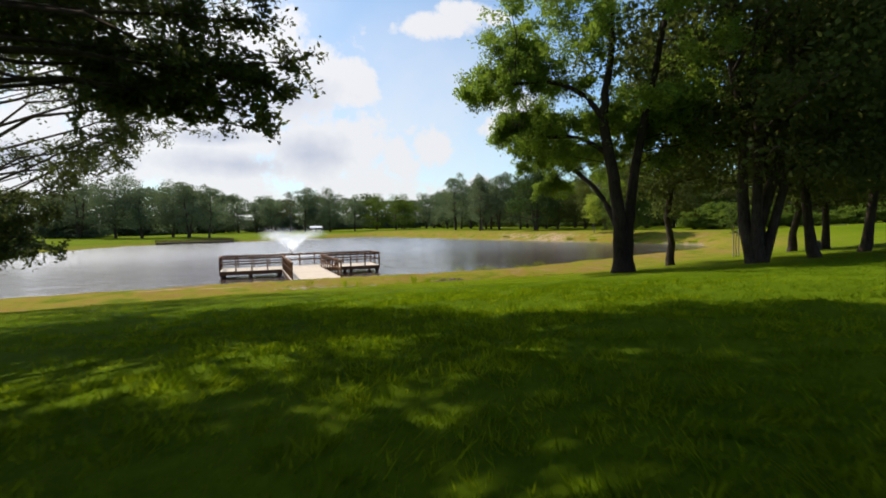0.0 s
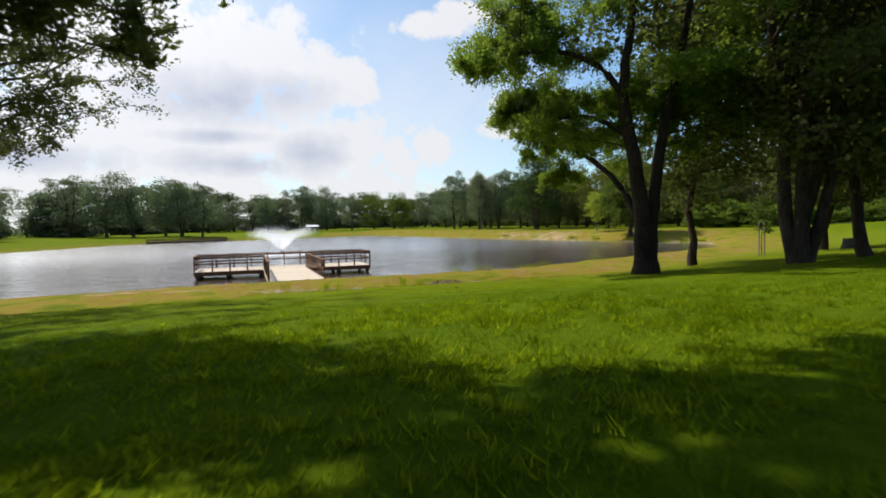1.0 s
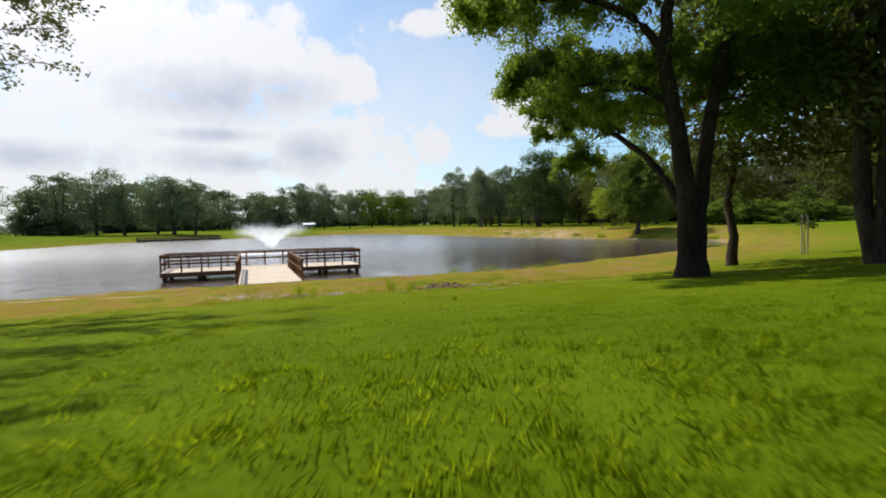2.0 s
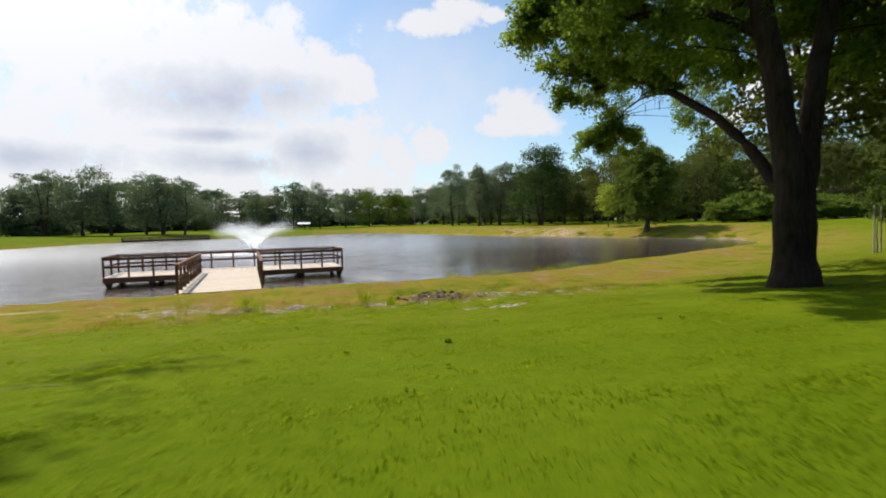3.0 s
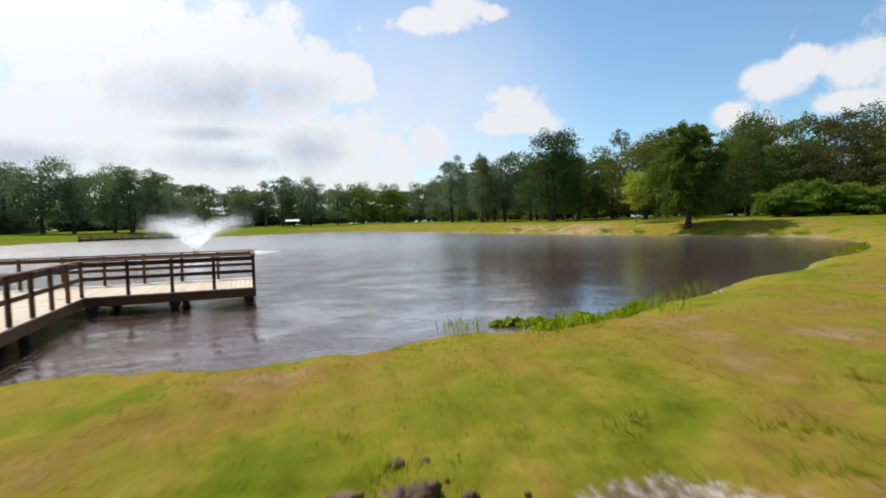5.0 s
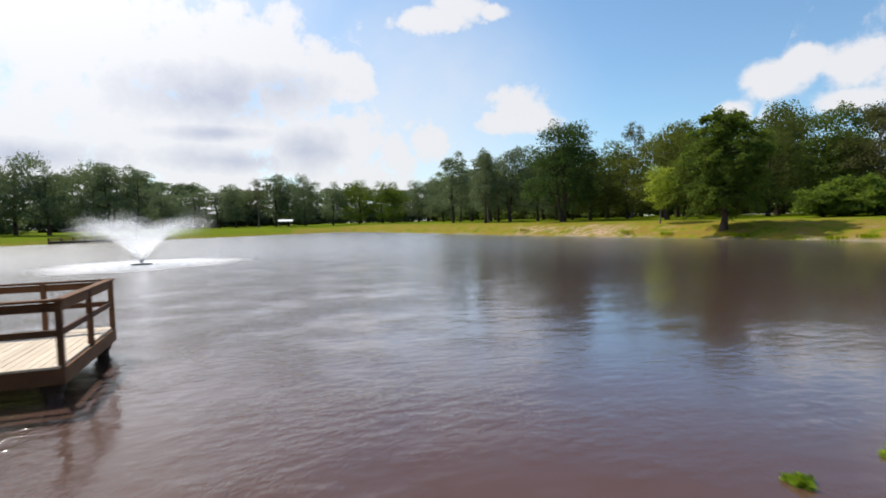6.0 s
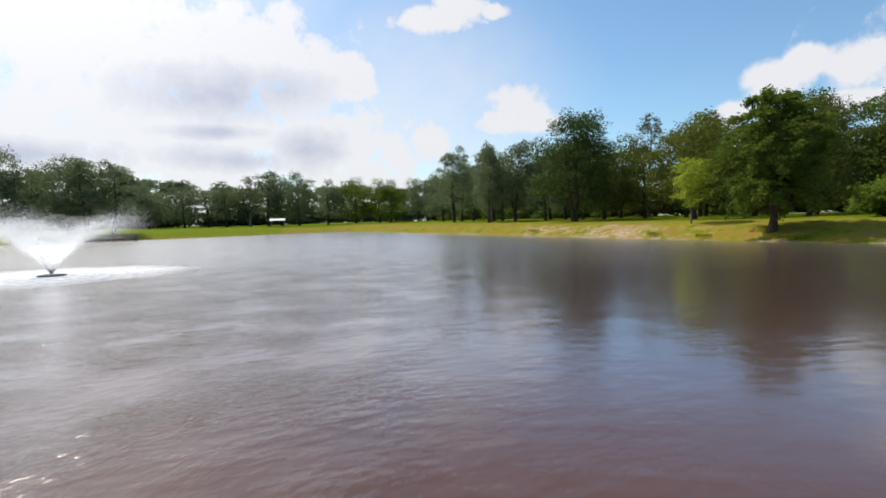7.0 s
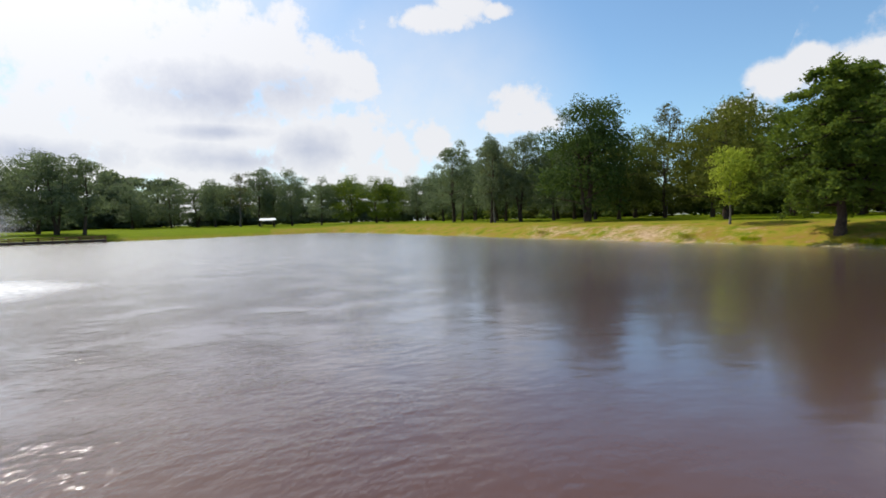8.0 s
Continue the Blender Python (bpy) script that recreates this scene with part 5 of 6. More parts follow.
# the roof of boughs overhead, kept out of view and laid out to shade the lawn
high_boughs = []
for row in (-9.0, -6.6, -4.2, -2.0, 0.3, 2.5, 4.7, 6.9, 9.1, 11.2, 12.9):
    for k in range(9):
        dep, rig = row + ro.uniform(-0.6, 0.6) + (0.9 if k < 3 and row > 11 else 0), -13.0 + k * 2.1 + ro.uniform(-0.7, 0.7)
        # gaps left so that sun spots reach the grass
        if any(math.hypot(dep - hd_, rig - hr_) < hq_ for hd_, hr_, hq_ in ((10.3, -4.6, 1.0), (7.4, -5.4, 0.6), (6.7, -3.9, 0.9))):
            continue
        if row > 11 and rig > -8.2:
            continue
        open_ = 4.6 < dep < 10.2 and -8.4 < rig < -2.4
        high_boughs.append((*ahead(dep, rig, max(10.2, 6.6 + dep * 0.5) + ro.uniform(0, 2.2)), 1.35 if open_ else 1.75, 520 if open_ else 980, 0.25 if open_ else 0.27))
# more unseen boughs, added where the grass needs shade
for dep, rig in ((8.9, -1.5), (7.6, -1.4), (9.3, -2.6), (8.0, -0.4), (6.4, -1.6), (10.2, -3.2), (10.4, -1.6), (10.2, 0.2), (9.6, -0.6), (10.4, 2.0), (9.4, 1.4), (8.6, 2.6)):
    high_boughs.append((*ahead(dep, rig, 10.9 + ro.uniform(0, 1.2)), 1.5, 900, 0.27))
for dep, rig in ((10.9, -4.0), (10.9, -2.4), (11.0, -0.8), (10.9, 0.8), (10.9, 2.4), (6.0, -6.0)):
    high_boughs.append((*ahead(dep, rig, 11.4 + ro.uniform(0, 1.0)), 1.0, 560, 0.27))
for dep, rig in ((13.6, -8.2), (13.4, -9.6), (14.2, -10.4), (13.9, -11.8), (14.8, -9.0), (14.6, -12.6)):
    high_boughs.append((*ahead(dep, rig, 13.6 + ro.uniform(0, 1.6)), 1.7, 900, 0.27))
for dep, rig in ((6.4, -5.9), (6.7, -6.4), (6.9, -6.9), (6.5, -5.4), (6.2, -6.6)):
    high_boughs.append((*ahead(dep, rig, 11.5), 0.9, 800, 0.24))
boughed_tree(41, -9.5, -2.0, [(0.6, 0.5, 13, 1.0), (2.6, 1.6, 12, 0.75)], 0.55, low_boughs + high_boughs, "huge spreading oak with low leafy boughs over the lawn", "oak_tree", leaf_mat=M_LEAF_OAK, pull=0.35, thick=0.0055, inner=0.72)
# an oak out of view on the right, added to cast shade on the lawn
right_boughs = []
for i in range(6):
    for j in range(5):
        dep, rig = -3.0 + i * 2.3 + ro.uniform(-0.9, 0.9), 4.6 + j * 2.4 + ro.uniform(-0.9, 0.9)
        right_boughs.append((*ahead(dep, rig, max(8.5, 6.4 + dep * 0.42) + ro.uniform(0, 3.0)), 1.7, 800, 0.26))
boughed_tree(42, 7.0, -7.5, [(0.6, 0.8, 14, 1.0)], 0.5, right_boughs, "huge unseen spreading oak added to shade the lawn", "oak_tree", leaf_mat=M_LEAF_OAK, pull=0.35, thick=0.0055, inner=0.72)
# the oak farther along on the left
far_boughs = []
for i in range(6):
    for j in range(7):
        dep, rig = 13.4 + i * 1.7 + ro.uniform(-0.7, 0.7), -8.0 - j * 1.6 + ro.uniform(-0.6, 0.6)
        if (i + j) % 2 and j > 1:
            continue
        far_boughs.append((*ahead(dep, rig, 8.2 + 0.10 * (dep - 13) + (1.2 if j == 0 else 0) + ro.uniform(0, 3.4)), 1.15, 620, 0.15))
for dep, rig, z, rad in ((20.8, -10.0, 7.6, 0.8), (20.2, -10.8, 7.2, 0.8), (19.5, -11.6, 6.1, 0.75), (19.8, -12.3, 6.3, 0.8), (18.4, -12.4, 6.5, 0.8), (19.0, -13.0, 5.7, 0.8), (18.0, -13.6, 6.6, 0.9), (16.4, -8.6, 7.3, 0.7), (16.8, -9.4, 7.0, 0.7), (20.6, -9.2, 8.4, 0.8), (19.6, -8.4, 9.2, 0.8), (19.8, -7.5, 9.8, 0.7),
                         (17.4, -10.4, 7.2, 0.8), (15.5, -11.4, 3.1, 0.6), (15.4, -12.2, 3.4, 0.8), (15.8, -12.0, 4.2, 0.7), (15.2, -13.0, 3.9, 0.9), (15.9, -13.6, 3.3, 0.9), (15.0, -11.9, 2.9, 0.45), (16.0, -13.0, 4.8, 0.8), (15.6, -12.4, 4.6, 0.7), (16.2, -11.9, 4.4, 0.6), (15.3, -13.6, 4.5, 0.9), (15.8, -12.8, 3.2, 0.7)):
    far_boughs.append((*ahead(dep, rig, z), rad, 700, 0.13))
boughed_tree(43, *ahead(16.5, -19.5, 0)[:2], [(0.5, 0.3, 13, 1.0)], 0.5, far_boughs, "broad leafy oak at the side of the lawn", "oak_tree", leaf_mat=M_LEAF_OAK, pull=0.35, thick=0.0055, inner=0.72)

# staked sapling
sap = thing("sapling", pose(26.1, 18.8, gz(26.1, 18.8)), "young sapling tied between two pale wooden stakes", "tree")
SAP = tree_kind(35, 3.6, 0.03, [(0.05, 0.05, 1, 1)], 0.45, 0.8, 9, 4, 8, 0.14, 0.13, M_LEAF, M_BARK_GREY, 0.7, 0.1, 6)
child("trunk", SAP[0], sap)
child("crown", SAP[1], sap)
for s in (-0.22, 0.22):
    child("stake", box_mesh("stake", 0.06, 0.06, 2.3, M_STAKE, 0.008), sap, "pale wooden stake", pose(s, 0, -0.3))

# shrubs along the edge of the woods
SHRUB = tree_kind(51, 4.2, 0.05, [(0.3, 0.2, 1, 1), (-0.8, 0.5, 0.9, 0.9), (0.7, -0.7, 0.85, 0.9), (-0.5, -0.8, 0.8, 0.8)], 0.08, 2.6, 9, 6, 12, 0.30, 0.26, M_LEAF_SHRUB, M_BARK, 0.5, 0.2, 5, fill=(0.1, 4.0, 2.6, 30, 0.7, 3400))
for k, (x, y) in enumerate(((72.6, 66.5), (75, 64.9), (77.5, 63.2), (80, 61.0), (83, 60), (85, 57.5), (88, 55), (78, 67), (90, 51), (92, 47))):
    ob = thing("shrub", pose(x, y, gz(x, y), 0, 0, k * 77) @ Matrix.Diagonal((1.0 + 0.12 * (k % 4), 1.0 + 0.12 * (k % 4), (0.85, 0.55, 1.05, 0.7, 0.9)[k % 5], 1)), "bright green leafy shrub at the edge of the woods", "shrub", "shrubs by the woods")
    child("stem", SHRUB[0], ob)
    child("crown", SHRUB[1], ob)

# ---------------------------------------------------------------- park road and shelter
road = []
for k in range(24):
    x = 92 + 16 * math.sin(k * 0.16) + max(0, k - 14) * 1.5
    road.append((x, 182 - 6 * k))
V = []
for x, y in road:
    for o in (-2.4, 2.4):
        V.append((x + o, y, gz(x + o, y) + 0.05))
tagged(new("road", mesh_from("road", V, [(2 * k, 2 * k + 1, 2 * k + 3, 2 * k + 2) for k in range(len(road) - 1)], M_ROAD)), "pale narrow park road between the trees", "road", kind="structure")

shelter = thing("picnic_shelter", pose(20.5, 200, gz(20.5, 200), 0, 0, -10) @ Matrix.Diagonal((0.6, 0.6, 0.85, 1)), "small open picnic shelter with a white roof", "shelter")
for sx in (-3.0, 3.0):
    for sy in (-1.8, 1.8):
        child("post", box_mesh("post", 0.18, 0.18, 2.5, M_OLD, 0.01), shelter, "", pose(sx, sy, -0.1))
rv = [(-3.8, -2.5, 2.35), (3.8, -2.5, 2.35), (3.8, 2.5, 2.35), (-3.8, 2.5, 2.35), (-3.8, 0, 3.1), (3.8, 0, 3.1)]
child("roof", mesh_from("roof", rv, [(0, 1, 5, 4), (2, 3, 4, 5), (1, 2, 5), (3, 0, 4), (3, 2, 1, 0)], M_ROOF), shelter, "white pitched roof")

# ---------------------------------------------------------------- churned clods, water plants, tufts
# churned earth: a rough crust torn out of the turf
hw, hd, st = 1.6, 1.6, 0.032
mx_, my_ = np.arange(-hw, hw, st), np.arange(-hd, hd, st)
V, F = [], []
for yy in my_:
    for xx in mx_:
        r_ = math.sqrt((xx / hw) ** 2 + (yy / hd) ** 2)
        edge = 0.78 + 0.55 * noise.noise(Vector((xx * 1.5, yy * 1.5, 3.0))) + 0.22 * noise.noise(Vector((xx * 5, yy * 5, 1.0)))
        slab = noise.noise(Vector((xx * 2.1 + 0.4 * math.sin(yy * 5), yy * 2.9, 0.5)))
        chunk = noise.voronoi(Vector((xx * 5.6 + 1.3 * slab, yy * 7.0, slab)))[0]
        lift = 0.07 * max(-0.5, slab) + 0.06 * min(0.6, chunk[1] - chunk[0]) + 0.05 * noise.fractal(Vector((xx * 6, yy * 7, 2.0)), 0.7, 2.1, 5) - 0.02
        V.append((TORN[0] + xx, TORN[1] + yy, lift + 0.035 - 0.34 * max(0.0, r_ - edge + 0.24)))
gzs = ground_height(np.array([v[0] for v in V]), np.array([v[1] for v in V]))
V = [(v[0], v[1], v[2] + g) for v, g in zip(V, gzs)]
w_ = len(mx_)
F = [(a * w_ + q, a * w_ + q + 1, (a + 1) * w_ + q + 1, (a + 1) * w_ + q) for a in range(len(my_) - 1) for q in range(w_ - 1)]
tagged(new("churned_earth", mesh_from("churned_earth", V, F, M_CLOD, True)), "churned brown earth torn out of the wet turf", "mud", kind="structure")
rng = np.random.default_rng(8)
V, F = [], []
for k in range(60):
    u, w = rng.normal(size=2) * (0.5, 0.5)
    x, y = TORN[0] + u * TORN[2], TORN[1] + w * TORN[3]
    r0 = min(0.05, abs(rng.normal(0.0, 0.025)) + 0.012)
    base = len(V)
    z0 = gz(x, y)
    for ring_, (hh, rr) in enumerate(((-0.4, 1.2), (0.25, 1.15), (0.6, 0.6))):
        for a in range(6):
            q = r0 * rr * rng.uniform(0.65, 1.35)
            V.append((x + q * 1.3 * math.cos(a * 1.047 + ring_), y + q * math.sin(a * 1.047 + ring_), z0 + hh * r0 * rng.uniform(0.8, 1.3)))
    for ring_ in (0, 1):
        for a in range(6):
            p, q = base + ring_ * 6 + a, base + ring_ * 6 + (a + 1) % 6
            F.append((p, q, q + 6, p + 6))
    F.append(tuple(base + 12 + a for a in range(6)))
tagged(new("mud_clods", mesh_from("mud_clods", V, F, M_CLOD)), "dark wet clods of churned mud in the grass", "mud", kind="stuff")


rng = np.random.default_rng(88)
V, F = [], []
for k in range(12):
    # ragged sods along the torn edges
    a = rng.uniform(0.2, math.pi - 0.2) if k < 9 else rng.uniform(0, 2 * math.pi)
    x, y = TORN[0] + 1.15 * math.cos(a) + rng.normal(0, 0.16), TORN[1] + 1.05 * math.sin(a) + rng.normal(0, 0.16)
    r0, h0 = rng.uniform(0.03, 0.08), rng.uniform(0.03, 0.08)
    z0, base = gz(x, y), len(V)
    for hh, rr in ((-0.04, 1.25), (h0 * 0.5, 1.1), (h0, 0.7)):
        for q in range(8):
            w = r0 * rr * rng.uniform(0.7, 1.3)
            V.append((x + 1.4 * w * math.cos(q * 0.785), y + w * math.sin(q * 0.785), z0 + hh * rng.uniform(0.8, 1.25)))
    for ring_ in (0, 1):
        for q in range(8):
            p_, q_ = base + ring_ * 8 + q, base + ring_ * 8 + (q + 1) % 8
            F.append((p_, q_, q_ + 8, p_ + 8))
    F.append(tuple(base + 16 + q for q in range(8)))
tagged(new("torn_sods", mesh_from("torn_sods", V, F, M_CLOD)), "dark lumps of torn turf along the churned patch", "mud", kind="stuff")


def blade_tris(rng, x, y, h, w, lean=0.5):
    n = len(x)
    z = ground_height(x, y)
    a = rng.uniform(0, 2 * math.pi, n)
    hh = h * rng.uniform(0.5, 1.25, n)
    ww = w * rng.uniform(0.7, 1.3, n)
    l = rng.normal(size=(n, 2)) * (hh * lean)[:, None]
    out = np.empty((n, 3, 3))
    out[:, 0] = np.stack([x - np.cos(a) * ww / 2, y - np.sin(a) * ww / 2, z - 0.01], -1)
    out[:, 1] = np.stack([x + np.cos(a) * ww / 2, y + np.sin(a) * ww / 2, z - 0.01], -1)
    out[:, 2] = np.stack([x + l[:, 0], y + l[:, 1], z + hh], -1)
    return out.reshape(-1, 3)


# the lawn's blades, thick near the way and thinner to the sides
def along(y):
    return np.interp(y, [-8, -5.8, -1.3, 5, 10.6, 13.9, 25.2, 41], [-4.2, -3.1, -1.2, 1.4, 3.6, 4.9, 9.1, 15.9])


def scatter(rng, n, y0, y1, lo, hi):
    y = rng.uniform(y0, y1, n)
    side = rng.uniform(lo, hi, n) * np.where(rng.uniform(size=n) < 0.5, -1, 1)
    x = along(y) + side
    return x, y


green, straw, lush = [], [], []
rng = np.random.default_rng(9)
for n, lo, hi, h, w in ((215000, 0, 3.6, 0.018, 0.011), (130000, 3.0, 9, 0.020, 0.013), (80000, 8, 20, 0.030, 0.022)):
    x, y = scatter(rng, n, -6.5, 29.5, lo, hi)
    d = shore_distance(x, y)
    dr = dryness(x, y)
    ok = (d > 0.06) & (muddiness(x, y) < rng.uniform(0.35, 0.85, n)) & (siltiness(x, y) < rng.uniform(0.1, 0.7, n)) & (sandiness(x, y) < rng.uniform(0.25, 0.6, n))
    patch = rough_noise(x * 0.8, y * 0.8)
    isdry = (dr + 0.25 * patch + rng.normal(0, 0.18, n)) > 0.45
    h2 = h * (1 + 0.35 * rough_noise(x * 1.3 + 7, y * 1.3))
    rich = ((lushness(x, y) + 0.2 * patch + rng.normal(0, 0.08, n)) > 0.64) & (lushness(x, y) > 0.5)
    r_ = ok & ~isdry & rich
    lush.append(blade_tris(rng, x[r_], y[r_], np.maximum(h2[r_], 0.02), w, 1.3))
    a = ok & ~isdry & ~rich
    b = ok & isdry
    green.append(blade_tris(rng, x[a], y[a], np.maximum(h2[a], 0.010) * 0.75, w, 2.6))
    b &= rng.uniform(size=n) < 0.6
    straw.append(blade_tris(rng, x[b], y[b], np.maximum(h2[b], 0.02), w * 0.8, 1.1))
tagged(new("lawn_grass", polys_mesh("lawn_grass", np.concatenate(green), 3, M_GRASS)), "short bright green lawn grass blades", "grass", kind="stuff")
tagged(new("shade_grass", polys_mesh("shade_grass", np.concatenate(lush), 3, M_GRASS_LUSH)), "lush deep green lawn grass blades", "grass", kind="stuff")
tagged(new("bank_grass", polys_mesh("bank_grass", np.concatenate(straw), 3, M_GRASS_DRY)), "straw-yellow grass along the pond bank", "grass", kind="stuff")


# coarse uneven clumps of the unshorn grass under the trees
coarse = []
rng = np.random.default_rng(29)
for k in range(5200):
    y0 = rng.uniform(-5.5, 5.5)
    x0 = float(along(y0)) + rng.normal(0, 3.2)
    if rough_noise(x0 * 0.9 + 2, y0 * 0.9) < rng.uniform(-1.0, 0.4) - 0.2 * (y0 < 2) or rng.uniform() < step(2.0, 5.5, y0):
        continue
    m, r0 = int(rng.integers(10, 22)), rng.uniform(0.03, 0.09)
    tall = rng.uniform(0.035, 0.085)
    lean_ = rng.normal(0, 0.03, 2)
    one = blade_tris(rng, x0 + rng.normal(0, r0, m), y0 + rng.normal(0, r0, m), tall, 0.012, 0.6).reshape(-1, 3, 3)
    one[:, 2, :2] += lean_
    coarse.append(one.reshape(-1, 3))
half = len(coarse) // 2
tagged(new("coarse_grass", polys_mesh("coarse_grass", np.concatenate(coarse[:half]), 3, M_GRASS_LUSH)), "uneven deep green clumps of lawn grass", "grass", kind="stuff")
tagged(new("sunlit_grass", polys_mesh("sunlit_grass", np.concatenate(coarse[half:]), 3, M_GRASS)), "uneven bright green clumps of lawn grass", "grass", kind="stuff")


def clump(name, x, y, n, radius, h, w, mat, label, category, group, z=None, lean=0.35):
    rg = np.random.default_rng(int(abs(x * 131 + y * 17)) + n)
    a, r = rg.uniform(0, 2 * math.pi, n), radius * np.sqrt(rg.uniform(0, 1, n))
    hh = h * rg.uniform(0.5, 1.2, n)
    bx, by = r * np.cos(a), r * np.sin(a)
    t = rg.uniform(0, 2 * math.pi, n)
    l = rg.normal(size=(n, 2)) * (hh * lean)[:, None]
    out = np.empty((n, 4, 3))
    out[:, 0] = np.stack([bx, by, np.full(n, -0.04)], -1)
    out[:, 1] = np.stack([bx + l[:, 0] * 0.5 + np.cos(t) * w, by + l[:, 1] * 0.5 + np.sin(t) * w, hh * 0.6], -1)
    out[:, 2] = np.stack([bx + l[:, 0], by + l[:, 1], hh], -1)
    out[:, 3] = np.stack([bx + l[:, 0] * 0.5 - np.cos(t) * w, by + l[:, 1] * 0.5 - np.sin(t) * w, hh * 0.6], -1)
    ob = new(name, polys_mesh(name, out.reshape(-1, 3), 4, mat))
    ob.matrix_basis = pose(x, y, gz(x, y) if z is None else z)
    return tagged(ob, label, category, group)


def leafy_plant(x, y, r, n, tall=0.22):
    """A ragged mound of broad leaves on stalks that stand out of the water."""
    rg = np.random.default_rng(int(x * 100))
    a = rg.uniform(0, 2 * math.pi, n)
    q = r * np.sqrt(rg.uniform(0, 1, n)) * (1 + 0.40 * np.sin(3 * a + x) + 0.30 * np.sin(5 * a + y) + 0.2 * np.sin(9 * a)) * 0.85
    hump = 0.6 + 0.4 * np.sin(q * 9 + 3 * np.cos(2 * a) + x)
    rise = tall * np.maximum(0.15, 1 - (q / r) ** 2) * rg.uniform(0.15, 1.0, n) * hump + 0.02
    cs = np.stack([q * np.cos(a), q * np.sin(a), rise], -1)
    z = max(0.0, gz(x, y))
    ob = thing("water_plant", pose(x, y, z), "broad-leaved bright green plant standing in the shallow water", "plant", "plants in the shallows")
    child("foliage", polys_mesh("foliage", leaf_quads(rg, cs, 0.12, 0.075, 0.7), 4, M_PLANT), ob)["kind"] = "stuff"
    V, F = [], []
    for k in range(16):
        b_ = rg.uniform(0, 2 * math.pi)
        d = r * rg.uniform(0.2, 0.9)
        tube(V, F, [(0.6 * d * math.cos(b_), 0.6 * d * math.sin(b_), -0.15), (0.85 * d * math.cos(b_), 0.85 * d * math.sin(b_), 0.5 * tall), (d * math.cos(b_), d * math.sin(b_), tall * rg.uniform(0.7, 1.2))], [0.007, 0.006, 0.003], 5)
    child("stalk_tuft", mesh_from("stalk_tuft", V, F, M_PLANT), ob)["kind"] = "stuff"


for x, y, r, tall in ((11.6, 28.2, 0.20, 0.10), (12.0, 28.15, 0.30, 0.17), (12.5, 28.0, 0.30, 0.17), (12.95, 27.8, 0.26, 0.13), (13.75, 27.8, 0.28, 0.16), (14.0, 28.5, 0.10, 0.08), (14.5, 27.5, 0.45, 0.26), (13.4, 27.3, 0.4, 0.22), (12.4, 27.2, 0.35, 0.2), (15.6, 28.2, 0.4, 0.26)):
    leafy_plant(x, y, r, int(1500 * r), tall)
for x, y, r, h in ((1.2, 20.3, 0.12, 0.5), (1.55, 18.6, 0.13, 0.5), (4.1, 17.9, 0.10, 0.46), (4.7, 17.6, 0.08, 0.26), (3.4, 17.9, 0.15, 0.18), (9.4, 25.2, 0.35, 0.3), (11.5, 25.0, 0.4, 0.32), (14.2, 25.6, 0.4, 0.4), (16.4, 26.9, 0.5, 0.4), (10.6, 24.6, 0.4, 0.28), (-0.4, 21.4, 0.3, 0.3), (13.0, 26.6, 0.4, 0.3), (13.8, 26.8, 0.4, 0.34), (14.6, 27.0, 0.45, 0.34), (15.4, 27.4, 0.45, 0.36), (12.2, 26.5, 0.35, 0.26), (16.2, 27.7, 0.45, 0.36)):
    clump("grass_tuft", x, y, 60, r * 1.1, h, 0.007, M_GRASS, "tall tuft of green grass at the pond edge", "grass tuft", "tufts by the bank", None, 0.35)
# ragged small tufts over the wet hollow, joined
hollow = []
rng = np.random.default_rng(19)
for k in range(420):
    x0, y0 = rng.uniform(-2, 13), rng.normal(18.6, 1.3)
    if abs(x0 - TORN[0]) < 1.0 and abs(y0 - TORN[1]) < 0.35:
        continue
    m = int(rng.integers(18, 60))
    r0 = rng.uniform(0.05, 0.2)
    hollow.append(blade_tris(rng, x0 + rng.normal(0, r0, m), y0 + rng.normal(0, r0 * 0.7, m), rng.uniform(0.05, 0.13), 0.012, 0.55))
half = len(hollow) // 2
tagged(new("hollow_grass", polys_mesh("hollow_grass", np.concatenate(hollow[:half]), 3, M_GRASS)), "ragged green tufts over the wet hollow", "grass", kind="stuff")
tagged(new("hollow_straw", polys_mesh("hollow_straw", np.concatenate(hollow[half:]), 3, M_GRASS_DRY)), "ragged yellow tufts over the wet hollow", "grass", kind="stuff")
for k, (x, y) in enumerate(((56.4, 64.2), (56.2, 66.0), (55.0, 72.5), (54.0, 78.2), (58.4, 56), (50.5, 98), (58.6, 53.5), (49.0, 42.6), (41, 38.0), (35.5, 35.2))):
    clump("shore_tuft", x, y, 150, 0.8, 0.42, 0.025, M_GRASS_DRY if k % 2 else M_GRASS, "rough tuft of grass on the water's edge", "grass tuft", "tufts on the far shore")

# a mower's furrow across the lawn, dark weeds, a stray clump and an old stump
fur, ff = [], []
rf = random.Random(77)
fpts = [(-3.0, 10.5), (-1.0, 10.0), (0.5, 9.65), (3.0, 9.2), (5.7, 8.45), (8.0, 7.9), (10.0, 7.3)]
dense = []
for (ax, ay), (bx, by) in zip(fpts, fpts[1:]):
    n = int(math.hypot(bx - ax, by - ay) / 0.12)
    dense += [(ax + (bx - ax) * k / n, ay + (by - ay) * k / n) for k in range(n)]
for k, (x, y) in enumerate(dense):
    w = 0.004 + 0.010 * abs(noise.noise(Vector((x * 2.3, y, 0)))) + 0.004 * rf.random()
    o = 0.03 * noise.noise(Vector((x * 3, 5, 1)))
    for s in (-1, 1):
        fur.append((x, y + o + s * w, gz(x, y + o) + 0.006))
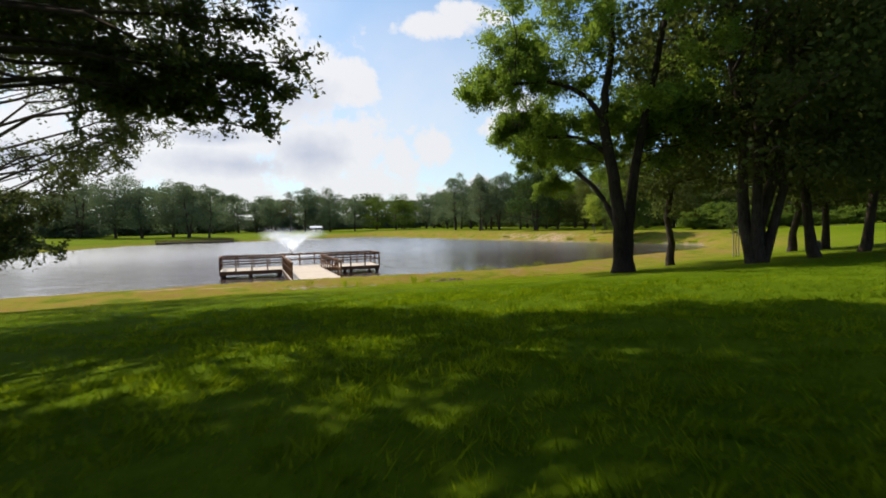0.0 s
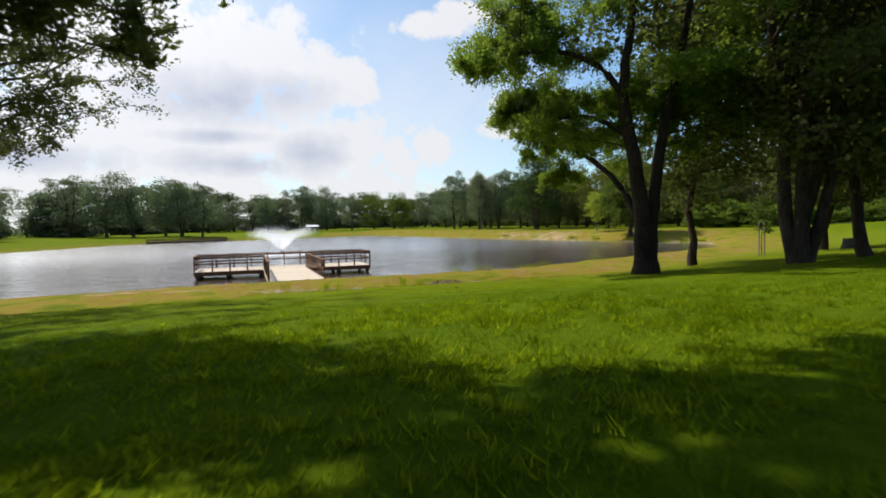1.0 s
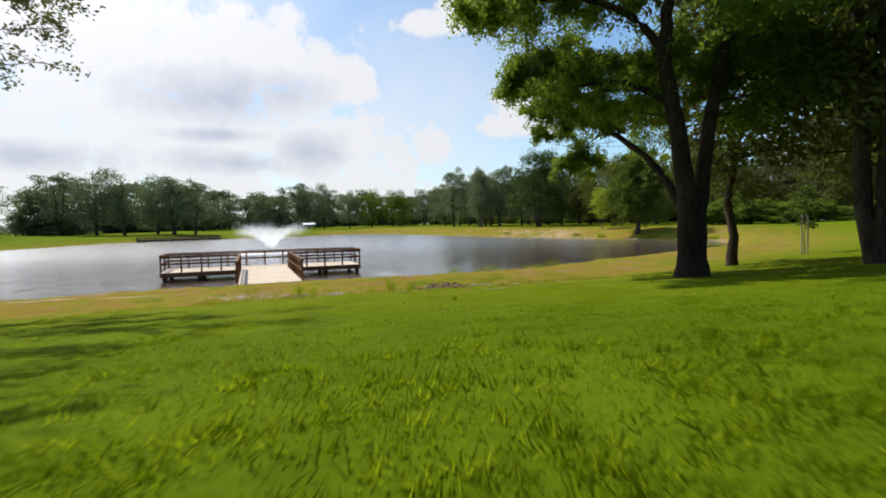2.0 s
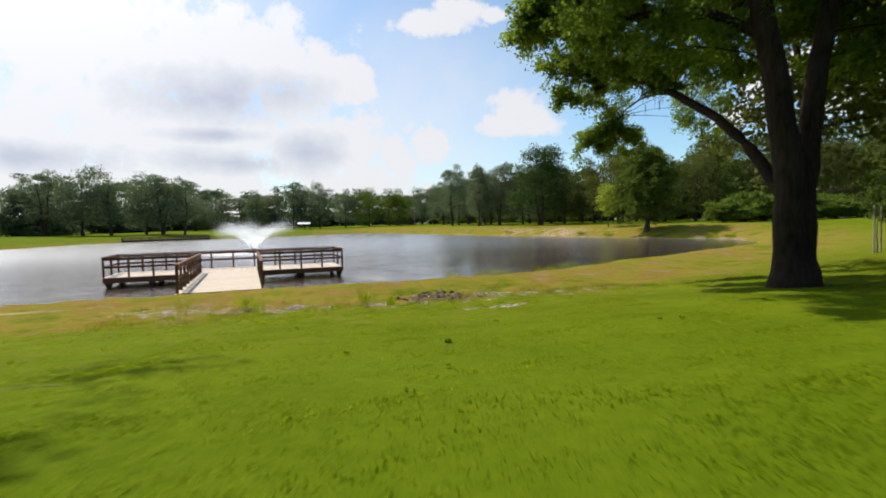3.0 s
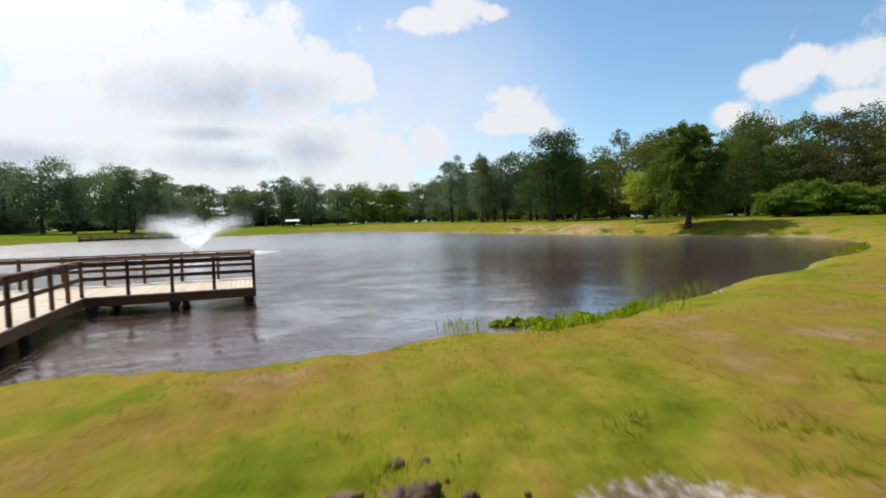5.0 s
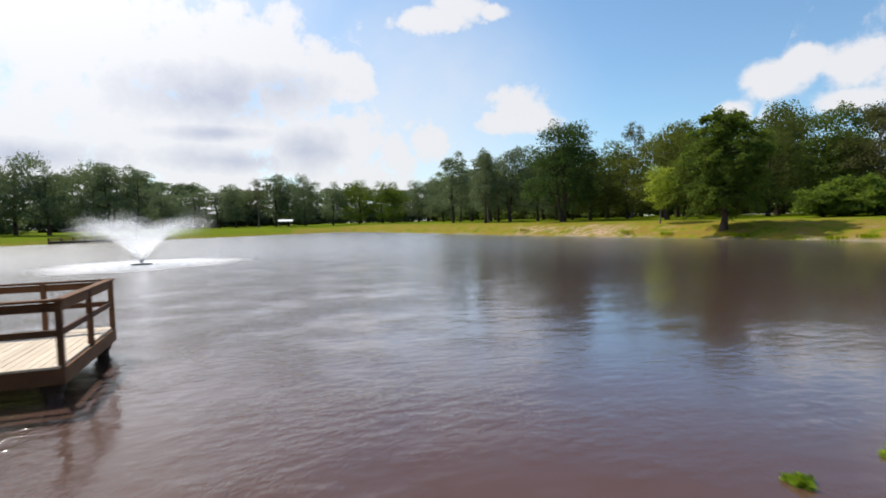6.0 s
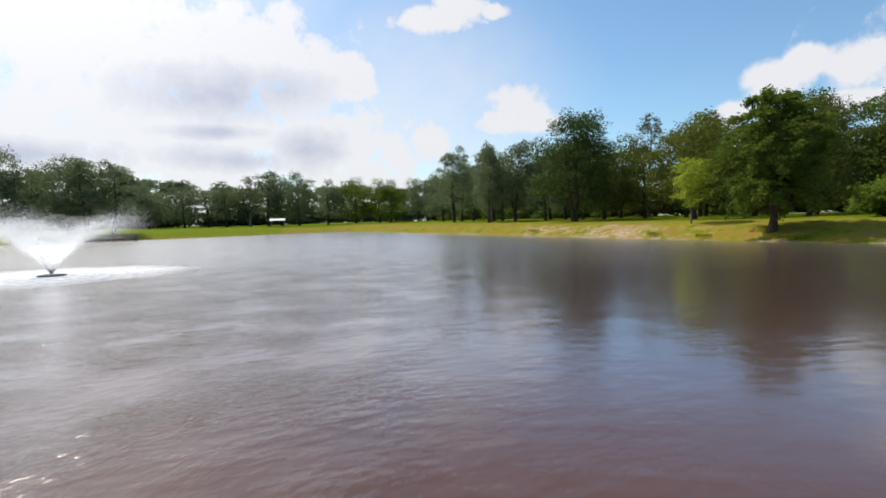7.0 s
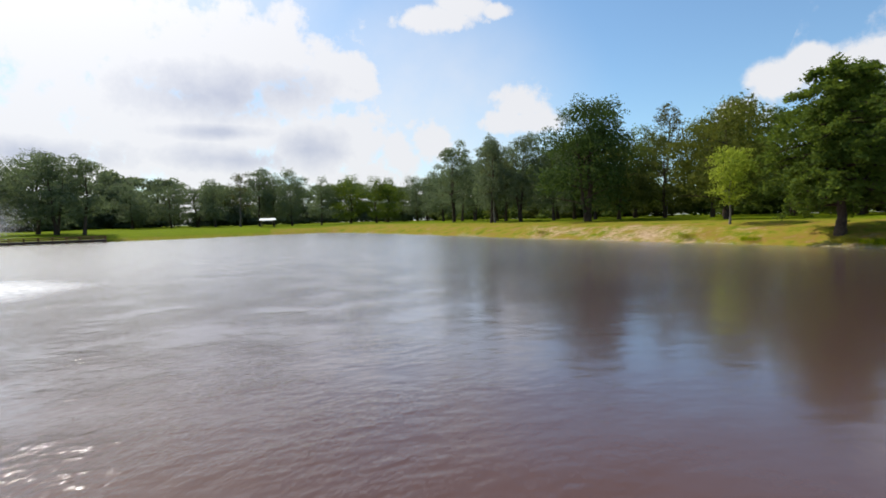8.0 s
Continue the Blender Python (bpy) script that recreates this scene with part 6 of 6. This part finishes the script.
ff = [(2 * k, 2 * k + 2, 2 * k + 3, 2 * k + 1) for k in range(len(dense) - 1) if noise.noise(Vector((dense[k][0] * 1.1, 9, 2))) > 0.16]
tagged(new("furrow", mesh_from("furrow", fur, ff, M_CLOD)), "thin dark furrow across the lawn", "furrow", kind="structure")
weeds = []
rng = np.random.default_rng(23)
for k in range(20):
    y0 = rng.uniform(2, 15)
    x0 = float(along(y0)) + rng.normal(0, 3.0)
    m = int(rng.integers(8, 18))
    a = rng.uniform(0, 2 * math.pi, m)
    r0 = rng.uniform(0.015, 0.04)
    cs = np.stack([x0 + r0 * np.cos(a), y0 + r0 * np.sin(a), np.full(m, gz(x0, y0) + 0.025)], -1)
    weeds.append(leaf_quads(rng, cs, 0.045, 0.02, 0.5))
tagged(new("lawn_weeds", polys_mesh("lawn_weeds", np.concatenate(weeds), 4, M_GRASS)), "small green broad-leaved weeds in the lawn", "weeds", kind="stuff")
clump("grass_tuft", 3.22, 9.7, 40, 0.03, 0.055, 0.007, M_GRASS_LUSH, "small dark clump of cut grass on the lawn", "grass tuft", "tufts by the bank")
stump = thing("tree_stump", pose(30.8, 17.0, gz(30.8, 17.0)), "low weathered tree stump in the shade", "stump")
V, F = [], []
tube(V, F, [(0, 0, -0.2), (0, 0, 0.05), (0.02, 0, 0.3), (0.03, 0.02, 0.55)], [0.5, 0.38, 0.3, 0.28], 14)
V = [Vector((p.x * (1 + 0.12 * math.sin(5 * math.atan2(p.y, p.x))), p.y, p.z + (0.08 * math.sin(3 * math.atan2(p.y, p.x)) if p.z > 0.5 else 0))) for p in V]
child("stump", mesh_from("stump", V, F, M_BARK_GREY, True), stump)

# ---------------------------------------------------------------- dock boards
rb = random.Random(4)
bw = 0.14
across = box_mesh("deck_board", RX1 - RX0 + 0.04, bw - 0.008, 0.04, M_BOARD, 0.004)
n_b = int((DY0 - RY0) / bw)
for k in range(n_b):
    y = RY0 + bw * (k + 0.5)
    f = (y - RY0) / (DY0 - RY0)
    child("deck_board", across, dock, "", pose((RX0 + RX1) / 2 + rb.uniform(-0.006, 0.006), y, RZ * (1 - f) + DECK * f - 0.04 + rb.uniform(-0.002, 0.002)))
lengthwise = box_mesh("deck_board", bw - 0.008, DY1 - DY0 + 0.04, 0.04, M_BOARD, 0.004)
n_b = int((DX1 - DX0) / bw)
for k in range(n_b):
    child("deck_board", lengthwise, dock, "", pose(DX0 + bw * (k + 0.5), (DY0 + DY1) / 2 + rb.uniform(-0.006, 0.006), DECK - 0.04 + rb.uniform(-0.002, 0.002)))
